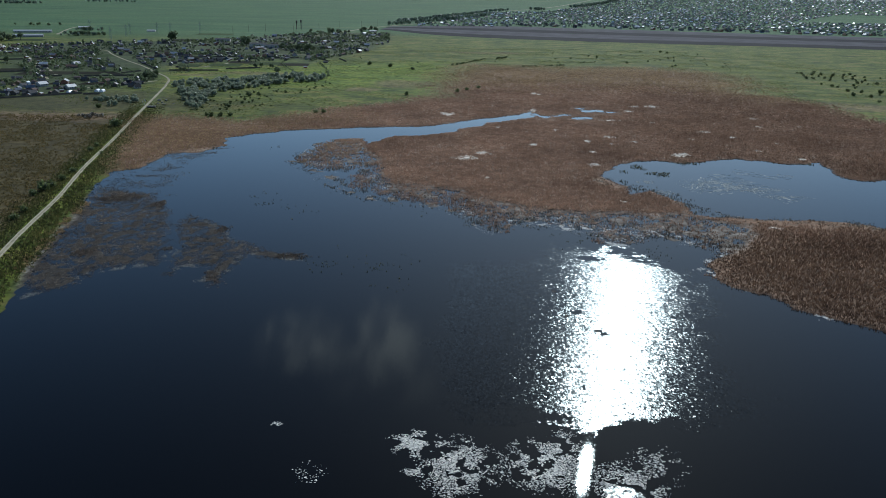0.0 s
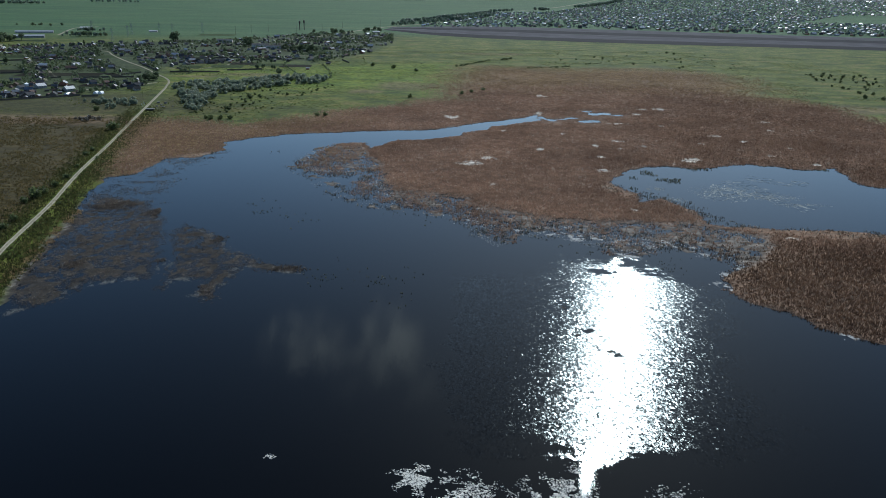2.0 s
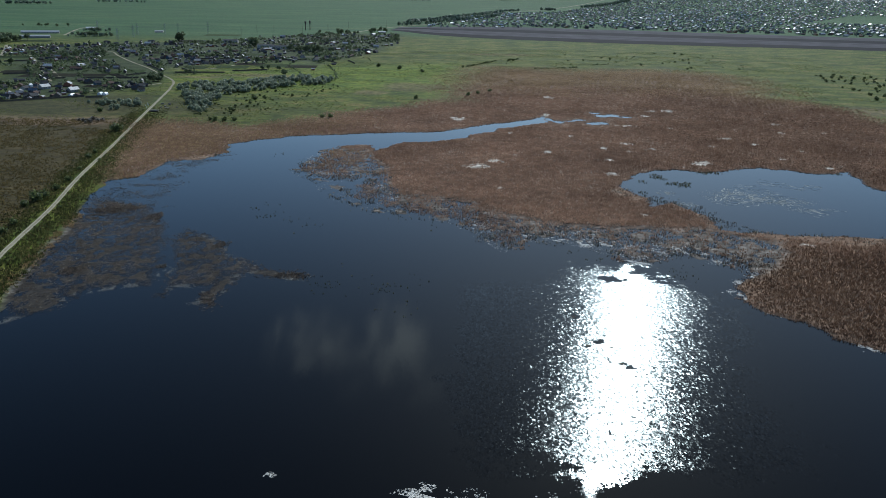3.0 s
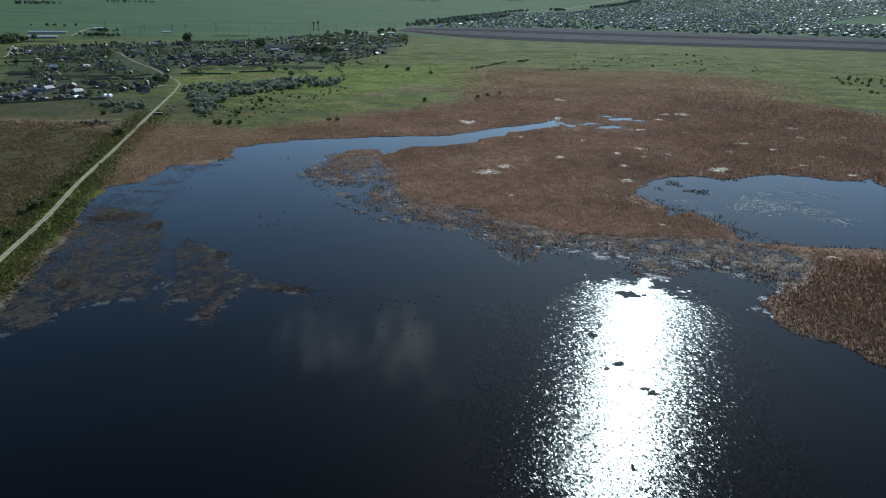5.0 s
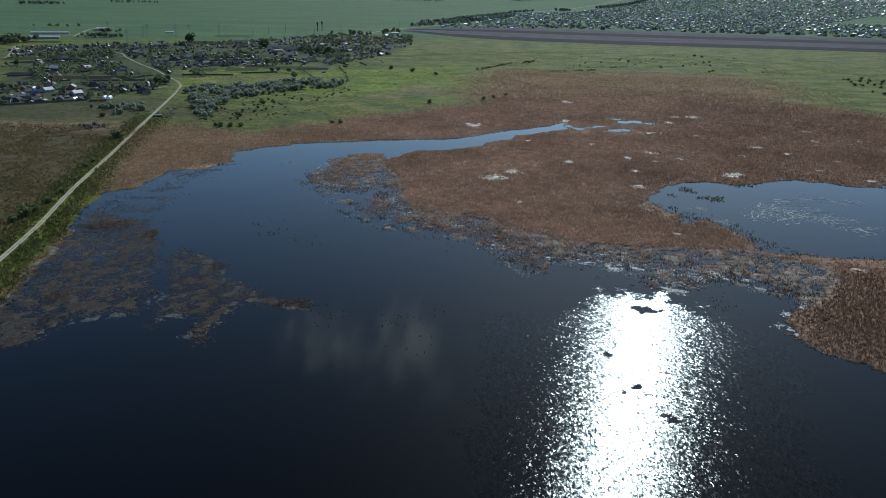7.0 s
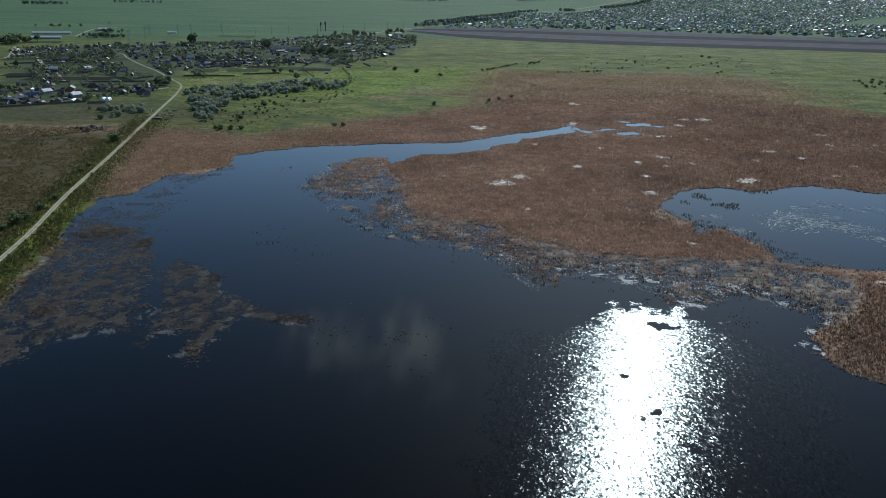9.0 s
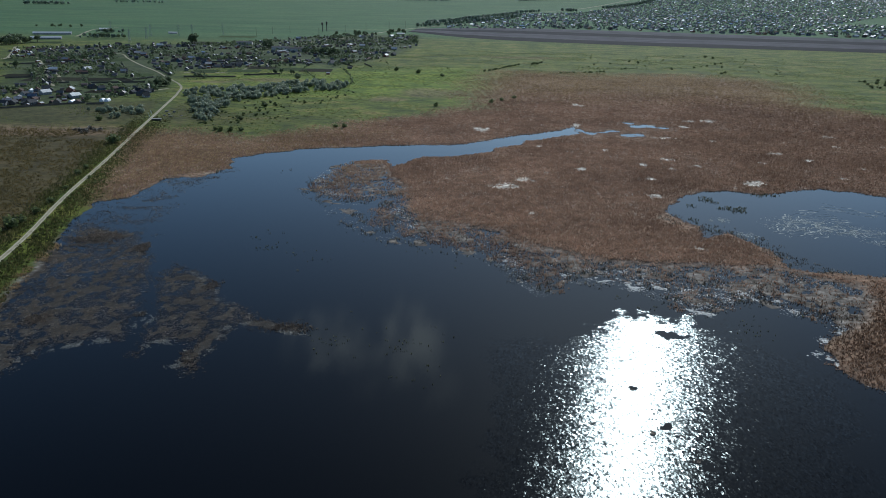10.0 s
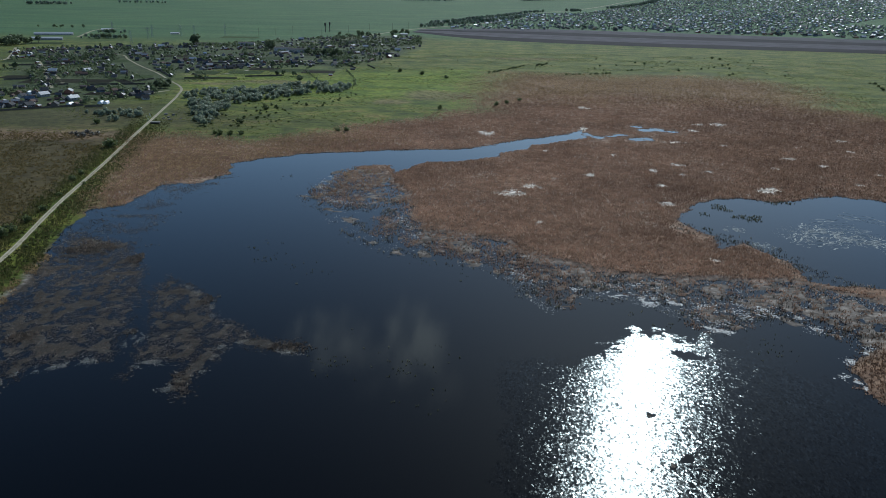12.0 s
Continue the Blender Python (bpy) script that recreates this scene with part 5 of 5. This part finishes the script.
bm = bmesh.new()
box(bm, (6.5, 2.4, 0.25), (0, 0, 1.12), 0, 0.04)
part("slab", bm, M_CONCRETE, pipe)
DEAD_BUSH = shrub_kind(2.6, 3.6, 29, M_DEAD, "leafless grey brown scrub in the bog", 160, "dry_scrub")
for x, y in ((-248, 515), (-244, 513), (-242, 516), (-240, 518), (-235, 514), (-233, 517), (-238, 509), (-240, 507)):
    put(DEAD_BUSH, x, y, random.uniform(0.7, 1.3), "dry scrub")

# garden plots
PLOTS = [  # centre, width, depth, turn, bare soil or not
    ((-325, 760), 40, 10, -50, 1), ((-352, 790), 34, 8, -55, 0), ((-378, 757), 26, 26, 8, 1), ((-352, 761), 28, 24, 8, 1), ((-400, 753), 26, 30, 8, 1), ((-329, 802), 24, 24, 8, 0), ((-433, 777), 30, 22, 8, 1), ((-341, 789), 20, 24, 8, 0), ((-310, 683), 24, 16, 5, 1), ((-338, 679), 20, 14, 5, 1), ((-512, 918), 40, 26, 10, 0), ((-453, 888), 28, 30, 10, 1), ((-430, 886), 24, 26, 10, 0), ((-279, 845), 24, 30, 5, 0), ((-276, 897), 26, 30, 5, 1), ((-243, 858), 34, 26, 5, 0), ((-233, 892), 30, 26, 5, 1), ((-205, 884), 36, 28, 5, 0), ((-172, 878), 34, 26, 5, 1), ((-376, 963), 22, 30, 10, 0), ((-373, 1013), 30, 30, 8, 1), ((-316, 992), 36, 30, 6, 0), ((-282, 1000), 36, 34, 6, 1), ((-248, 1008), 36, 34, 6, 0), ((-178, 1023), 36, 34, 6, 0), ((-223, 1146), 44, 40, 6, 1), ((-172, 1138), 44, 40, 6, 0), ((-160, 1308), 50, 50, 6, 0), ((-408, 940), 24, 30, 8, 0), ((-218, 1319), 50, 50, 6, 1), ((-410, 1212), 40, 40, 6, 1), ((-398, 1353), 60, 40, 6, 0), ((-618, 1154), 50, 30, 10, 0), ((-374, 673), 22, 16, 6, 1)]
for (x, y), w, d, turn, bare in PLOTS:
    rows = 12
    verts, faces = [], []
    for i in range(rows * 2 + 1):
        v = -d / 2 + d * i / (rows * 2)
        for j in range(7):
            u = -w / 2 + w * j / 6
            verts.append((u + random.uniform(-0.3, 0.3), v, 0.06 + 0.18 * (i % 2)))
        if i:
            g = (i - 1) * 7
            faces += [(g + j, g + j + 1, g + j + 8, g + j + 7) for j in range(6)]
    plot = new("garden_plot", mesh_of("garden_plot", verts, faces, M_PLOT if bare else M_PLOT_GREEN))
    plot.matrix_world = pose(x, y, level(x, y) + 0.03, 0, 0, turn)
    tagged(plot, "dark dug garden plot with ridged soil" if bare else "green planted garden plot with low ridges", "garden plot", "garden plots", "structure")


def fence_master():
    foot = tagged(new("fence"), "weathered grey board fence round a village garden", "fence")
    foot.location = (0, 0, -90)
    for k in range(4):
        bm = bmesh.new()
        box(bm, (2.9, 0.06, 1.3), (-4.5 + 3 * k, 0, 0.8))
        part("fence_panel", bm, M_FENCE, foot)
    for k in range(5):
        bm = bmesh.new()
        box(bm, (0.14, 0.14, 1.9), (-6 + 3 * k, 0.11, 0.75))
        part("post", bm, M_FENCE, foot)
    return foot


FENCE = fence_master()
FENCES = [((-342, 584), (-293, 621)), ((-289, 832), (-262, 792)), ((-283, 794), (-228, 804)), ((-385, 722), (-354, 736)), ((-319, 762), (-308, 784)), ((-131, 954), (-116, 915)), ((-160, 963), (-135, 911)), ((-232, 819), (-195, 838)), ((-290, 615), (-269, 621)), ((-417, 796), (-364, 717)), ((-433, 752), (-407, 766)), ((-347, 733), (-294, 747)), ((-496, 865), (-468, 885)), ((-460, 907), (-409, 925)), ((-317, 930), (-250, 959)), ((-236, 933), (-174, 960)), ((-550, 1044), (-485, 924)), ((-397, 913), (-335, 790)), ((-349, 882), (-302, 807))]
for a, b in FENCES:
    a, b = Vector(a), Vector(b)
    turn = math.degrees(math.atan2((b - a).y, (b - a).x))
    for k in range(int((b - a).length // 12)):
        p = a + (b - a).normalized() * (6 + 12.1 * k)
        stand(FENCE, p.x, p.y, turn + random.uniform(-2, 2), 1.0, "village fences")

# trees of the village


def clear_of_houses(x, y):
    return np.clip(0.35 + 1.3 * fbm(x, y, 45, 2, 101), 0.05, 1)


for x, y in inside_points(VILLAGE, 105, 41, 8.0, clear_of_houses):
    if all((x - q[0]) ** 2 + (y - q[1]) ** 2 > 30 for q in placed) and not on_plot(x, y)[0] and off_line(ROAD, np.array([x]), np.array([y]))[0] > 5:
        m = random.choices(TREES, (3, 2, 5, 1, 2))[0]
        put(m, x, y, random.uniform(0.35, 0.9), "village trees")
GREENERY = [q for q in inside_points(VILLAGE, 3000, 43, 0.0, clear_of_houses) if min((q[0] - o[0]) ** 2 + (q[1] - o[1]) ** 2 for o in placed) > 15 and not on_plot(*q)[0] and off_line(ROAD, np.array([q[0]]), np.array([q[1]]))[0] > 7]
CLUMPS = [  # centre, spread along x and y, trees, size
    ((-279, 726), 8, 4, 9, 0.65), ((-282, 717), 7, 4, 5, 0.5), ((-278, 745), 3, 2, 3, 0.6), ((-445, 826), 4, 4, 4, 0.6), ((-414, 1186), 5, 5, 4, 1.2), ((-205, 1071), 28, 6, 16, 0.75), ((-186, 1048), 4, 4, 2, 1.3), ((-655, 1112), 20, 14, 22, 1.1), ((-645, 1145), 14, 12, 12, 1.0), ((-628, 1392), 18, 6, 10, 0.7), ((-583, 1268), 30, 5, 14, 0.7), ((-289, 1129), 3, 10, 6, 1.1), ((-480, 843), 8, 8, 5, 0.6), ((-386, 671), 6, 5, 4, 0.5), ((-787, 1506), 50, 6, 9, 0.6), ((-270, 791), 4, 4, 2, 0.5), ((-198, 1448), 60, 10, 14, 0.8), ((-155, 1532), 30, 20, 10, 0.8), ((-195, 838), 10, 3, 5, 0.5), ((-173, 798), 3, 2, 3, 0.7)]
for (x, y), w, d, k, s in CLUMPS:
    for _ in range(k):
        put(random.choice(TREES[:3]), x + random.gauss(0, w * 0.6), y + random.gauss(0, d * 0.6), s * random.uniform(0.8, 1.3), "village trees")


# ---- masts and towers ----
def pylon():
    foot = tagged(new("power_pylon"), "grey steel lattice power pylon in the field", "pylon")
    foot.location = (0, 0, -90)
    top = 19.0
    for sx in (-1, 1):
        for sy in (-1, 1):
            bm = bmesh.new()
            rod(bm, (1.6 * sx, 1.6 * sy, -0.3), (0.35 * sx, 0.35 * sy, top), 0.13, 0.08, 4)
            part("leg", bm, M_STEEL, foot)
    for k in range(7):
        z, z2 = top * k / 7, top * (k + 1) / 7
        a, b = 1.6 - 1.25 * k / 7, 1.6 - 1.25 * (k + 1) / 7
        bm = bmesh.new()
        for p, q in (((-a, -a), (b, -b)), ((a, -a), (-b, -b)), ((-a, a), (b, b)), ((a, a), (-b, b)), ((-a, -a), (-b, b)), ((a, -a), (b, b))):
            rod(bm, (*p, z), (*q, z2), 0.06, sides=3)
        part("lattice", bm, M_STEEL, foot)
    for z, r in ((13.5, 3.2), (16.0, 2.6)):
        bm = bmesh.new()
        rod(bm, (-r, 0, z), (r, 0, z), 0.12, sides=4)
        rod(bm, (-r, 0, z), (0, 0, z + 1.2), 0.06, sides=3)
        rod(bm, (r, 0, z), (0, 0, z + 1.2), 0.06, sides=3)
        arm = part("crossarm", bm, M_STEEL, foot)
        for sx in (-1, 1):
            bm = bmesh.new()
            rod(bm, (sx * r * 0.95, 0, z), (sx * r * 0.95, 0, z - 0.9), 0.1, sides=5)
            part("insulator", bm, M_WALLS[2], arm)
    return foot


PYLON = pylon()
for x, y in ((-515, 1266), (-530, 1319), (-494, 1346), (-505, 1183), (-474, 1353), (-435, 1392), (-629, 1392)):
    stand(PYLON, x, y, 20, 1.0, "power pylons")


def wood_pole():
    foot = tagged(new("utility_pole"), "thin grey wooden utility pole with a crossarm", "pole")
    foot.location = (0, 0, -90)
    bm = bmesh.new()
    rod(bm, (0, 0, -0.3), (0, 0, 10), 0.18, 0.12)
    part("pole", bm, M_FENCE, foot)
    bm = bmesh.new()
    box(bm, (1.8, 0.12, 0.12), (0, 0.1, 9.4))
    part("crossarm", bm, M_FENCE, foot)
    return foot


POLE = wood_pole()
for x, y in ((-377, 1391), (-338, 1472), (-222, 1628), (-180, 1665), (-152, 1720), (-249, 1538), (-276, 1423), (-359, 1430)):
    stand(POLE, x, y, 20, 1.3, "utility poles")


def water_tower(x, y, tall):
    foot = tagged(new("water_tower"), "dark rusty steel water tower with a wider tank on top", "water tower", "water towers")
    foot.location = (x, y, level(x, y))
    bm = bmesh.new()
    rod(bm, (0, 0, -0.4), (0, 0, tall * 0.68), 0.75, 0.75, 14)
    part("shaft", bm, M_RUST, foot)
    bm = bmesh.new()
    rod(bm, (0, 0, tall * 0.66), (0, 0, tall * 0.72), 0.78, 1.6, 16)
    rod(bm, (0, 0, tall * 0.72), (0, 0, tall * 0.95), 1.6, 1.6, 16)
    part("tank", bm, M_RUST, foot)
    bm = bmesh.new()
    rod(bm, (0, 0, tall * 0.95), (0, 0, tall), 1.7, 0.2, 16)
    part("cap", bm, M_RUST, foot)
    bm = bmesh.new()
    for sx in (-0.25, 0.25):
        rod(bm, (sx, -1.75, 0), (sx, -1.75, tall * 0.94), 0.04, sides=4)
    for k in range(20):
        rod(bm, (-0.25, -1.75, 0.5 + k * tall * 0.045), (0.25, -1.75, 0.5 + k * tall * 0.045), 0.03, sides=3)
    part("ladder", bm, M_RUST, foot)


water_tower(-293, 1542, 17.0)
water_tower(-285, 1545, 18.5)


# ---- the far town and the tree belts ----
def many_houses(name, points, label, walls, roofs, size=1.0):
    """Small gabled cottages far off, walls and roof each a closed shape."""
    wall, roof = [[], []], [[], []]
    for x, y in points:
        z = level(x, y) - 0.3
        w, d, h, g = size * RNG.uniform(4, 8), size * RNG.uniform(3.8, 6), size ** 0.5 * RNG.uniform(2.2, 3.4), size * RNG.uniform(1.2, 2.6)
        a = math.radians(14 + RNG.choice([0, 90]) + RNG.normal(0, 4))
        c, s = math.cos(a), math.sin(a)
        at = lambda px, py, pz: (x + c * px - s * py, y + s * px + c * py, z + pz)
        b = len(wall[0])
        wall[0] += [at(px * w / 2, py * d / 2, pz) for pz in (0, h) for px, py in ((-1, -1), (1, -1), (1, 1), (-1, 1))]
        wall[1] += [(b + i, b + (i + 1) % 4, b + 4 + (i + 1) % 4, b + 4 + i) for i in range(4)]
        b = len(roof[0])
        o = 0.4
        roof[0] += [at(px * (w / 2 + o), py * (d / 2 + o), h - 0.1) for px, py in ((-1, -1), (1, -1), (1, 1), (-1, 1))] + [at(-w / 2 - o, 0, h + g), at(w / 2 + o, 0, h + g)]
        roof[1] += [(b, b + 1, b + 5, b + 4), (b + 2, b + 3, b + 4, b + 5), (b + 1, b + 2, b + 5), (b + 3, b, b + 4), (b + 3, b + 2, b + 1, b)]
    tagged(new(name + "_walls", mesh_of(name, *wall, walls)), label + ", pale and dark walls", "houses", kind="stuff")
    tagged(new(name + "_roofs", mesh_of(name, *roof, roofs)), label + ", grey and bright tin roofs", "houses", kind="stuff")


def by_island(name, stops, rough, metal):
    m, n, l, p = nodes_of(name)
    g = n.new("ShaderNodeNewGeometry")
    col = ramp_node(n, l, g.outputs["Random Per Island"], stops)
    grime = noise_node(n, l, 0.7, 4)
    col = mix_node(n, l, 1.0, col, ramp_node(n, l, grime, [(0.3, (0.75, 0.74, 0.72)), (0.7, (1.1, 1.1, 1.1))]), "MULTIPLY")
    l.new(col, p.inputs["Base Color"])
    p.inputs["Roughness"].default_value, p.inputs["Metallic"].default_value = rough, metal
    return m


# far leaves: distance haze is mixed into the green, paler and bluer
M_HAZED_LEAF = leafy("hazed_far_leaves", [(0.0, (0.1, 0.138, 0.105)), (0.6, (0.14, 0.18, 0.137)), (1.0, (0.175, 0.225, 0.17))], 0.004, 0.5)
M_OLD_WALL = by_island("outbuilding_walls", [(0.0, (0.06, 0.055, 0.05)), (0.7, (0.1, 0.085, 0.07)), (1.0, (0.3, 0.28, 0.25))], 0.9, 0)
M_OLD_ROOF = by_island("outbuilding_roofs", [(0.0, (0.035, 0.035, 0.037)), (0.75, (0.08, 0.08, 0.085)), (0.9, (0.12, 0.08, 0.065)), (0.96, (0.4, 0.42, 0.43)), (1.0, (0.7, 0.72, 0.73))], 0.6, 0.1)
M_TIN = by_island("bright_tin_roofs", [(0.0, (0.5, 0.52, 0.54)), (1.0, (0.85, 0.87, 0.88))], 0.42, 0.5)
M_FAR_WALL = by_island("far_walls", [(0.0, (0.12, 0.1, 0.09)), (0.4, (0.3, 0.25, 0.2)), (0.7, (0.6, 0.58, 0.55)), (1.0, (0.3, 0.15, 0.1))], 0.85, 0)
# the pale last stops stand for sun glints on roofs, put into the colour
M_FAR_ROOF = by_island("far_roofs", [(0.0, (0.08, 0.08, 0.085)), (0.4, (0.16, 0.165, 0.17)), (0.7, (0.18, 0.13, 0.11)), (0.88, (0.2, 0.24, 0.28)), (0.93, (0.6, 0.62, 0.64)), (1.0, (0.85, 0.86, 0.87))], 0.6, 0.1)
TOWN = [(-90, 1735), (322, 1795), (911, 1672), (1050, 1650), (2700, 4700), (1150, 4700), (969, 4430), (330, 2850), (140, 2740), (-40, 2190)]
GAP = [(1010, 2330), (1400, 2330), (1900, 3000), (1430, 2960)]


def town_points(step_x, step_y, jitter, seed, share):
    r = np.random.default_rng(seed)
    u, v = np.meshgrid(np.arange(-1200, 3600, step_x), np.arange(1200, 5600, step_y))
    u, v = u.ravel() + r.normal(0, jitter, u.size), v.ravel() + r.normal(0, jitter, v.size)
    a = math.radians(14)
    x, y = u * math.cos(a) - (v - 1700) * math.sin(a) * 0.6, v + u * math.sin(a) * -0.4
    ok = (outside(TOWN, x, y) < -4) & (outside(GAP, x, y) > 5) & (r.random(x.size) < share) & (np.mod(u, 180) > 12) & (y < 4750)
    return list(zip(x[ok], y[ok]))


TOWN_HOUSES = town_points(22, 26, 5.5, 51, 0.62)
near_town = [q for q in TOWN_HOUSES if q[1] < 1960 and q[0] > 150][:110]
rest = [q for q in TOWN_HOUSES if q not in set(near_town)]
for x, y in near_town:
    stand(random.choice(HOUSES + SHEDS + [VILLA, VILLA]), x, y, 14 + random.choice((0, 90)), random.uniform(0.7, 1.0), "houses of the town's edge")
bright = set(rest[::8])
many_houses("far_town", [q for q in rest if q not in bright], "small cottages of the far town", M_FAR_WALL, M_FAR_ROOF)
many_houses("far_town_tin", rest[::8], "tin-roofed cottages of the far town", M_FAR_WALL, M_TIN)
yards = [q for q in inside_points(VILLAGE, 900, 45, 4.0) if min((q[0] - o[0]) ** 2 + (q[1] - o[1]) ** 2 for o in placed) > 26 and not on_plot(*q)[0] and off_line(ROAD, np.array([q[0]]), np.array([q[1]]))[0] > 5]
many_houses("outbuilding", yards[:330], "low outbuildings of the village yards", M_OLD_WALL, M_OLD_ROOF, 0.6)


def many_trees(name, points, lo, hi, label, material, per=26):
    """Far crowns of loose leaf sprays over short trunks, in one mesh."""
    pts = np.array(points)
    n = len(pts)
    tall = RNG.uniform(lo, hi, n)
    z = np.array([level(x, y) for x, y in pts])
    k = n * per
    d = RNG.normal(0, 1, (k, 3))
    d /= np.linalg.norm(d, axis=1)[:, None]
    T, X, Y, Z = np.repeat(tall, per), np.repeat(pts[:, 0], per), np.repeat(pts[:, 1], per), np.repeat(z, per)
    r = T * 0.42 * (0.5 + 0.6 * RNG.random(k))
    c = np.stack([X + d[:, 0] * r, Y + d[:, 1] * r, Z + T * 0.55 + d[:, 2] * r * 1.05], -1)
    a = np.cross(d, RNG.normal(0, 1, (k, 3)))
    a /= np.linalg.norm(a, axis=1)[:, None] + 1e-9
    b = np.cross(d, a)
    s = (T * 0.2 * (0.6 + 0.8 * RNG.random(k)))[:, None]
    v = np.stack([c - a * s, c + b * s, c + a * s, c - b * s * 0.8], 1).reshape(-1, 3)
    tagged(new(name, triangles(name, v, np.arange(4 * k).reshape(-1, 4), material)), label, "trees", kind="stuff")


near_trees = town_points(17, 18, 8, 52, 0.7)
many_trees("far_town_trees", near_trees, 2.5, 7.0, "green garden trees of the far town", M_HAZED_LEAF, 18)
many_trees("garden_greenery", GREENERY, 1.2, 4.4, "dark green bushes and fruit trees of the village gardens", M_LEAF, 22)
HEDGEROWS = []
for outline in OPEN_PLOTS:
    for p in curve_through(outline + outline[:1], 2.2):
        if off_line(ROAD, np.array([p.x]), np.array([p.y]))[0] > 7 and RNG.random() < 0.8:
            HEDGEROWS.append((p.x + RNG.normal(0, 0.8), p.y + RNG.normal(0, 0.8)))
many_trees("hedgerow", HEDGEROWS, 0.8, 2.2, "low dark hedges round the village plots", M_LEAF, 16)
BELTS = [([(-609, 1259), (-557, 1276)], 5, 7, 4, 2), ([(-641, 1387), (-614, 1397)], 5, 7, 4, 2), ([(-127, 1753), (-69, 1878), (12, 2092), (114, 2359)], 9, 13, 7, 1), ([(-121, 1857), (-47, 2066), (127, 2641)], 8, 12, 9, 1), ([(132, 2750), (222, 2918)], 9, 12, 9, 1), ([(329, 3043), (352, 3057)], 9, 14, 13, 3), ([(520, 3350), (720, 3700), (960, 4250)], 9, 14, 12, 2), ([(230, 4300), (700, 4480)], 9, 15, 13, 3), ([(-420, 4300), (-150, 4350)], 10, 14, 11, 1), ([(-1500, 2650), (-1380, 2700)], 9, 14, 11, 2), ([(-1950, 3300), (-1500, 3350)], 9, 14, 11, 2), ([(-1650, 2500), (-1560, 2500)], 9, 12, 9, 1), ([(1200, 4690), (2800, 4690)], 9, 15, 10, 3), ([(-3000, 4200), (-1100, 4600)], 10, 14, 11, 2), ([(-1350, 3000), (-1180, 3020)], 14, 12, 10, 1)]
for line, gap, hi, lo, rows in BELTS:
    pts = [(p.x + RNG.normal(0, 3 * rows), p.y + RNG.normal(0, 3 * rows)) for p in curve_through(line, gap) for _ in range(rows)]
    many_trees("tree_belt", pts, lo * 0.8, hi, "dark far tree belt along the fields", M_HAZED_LEAF)
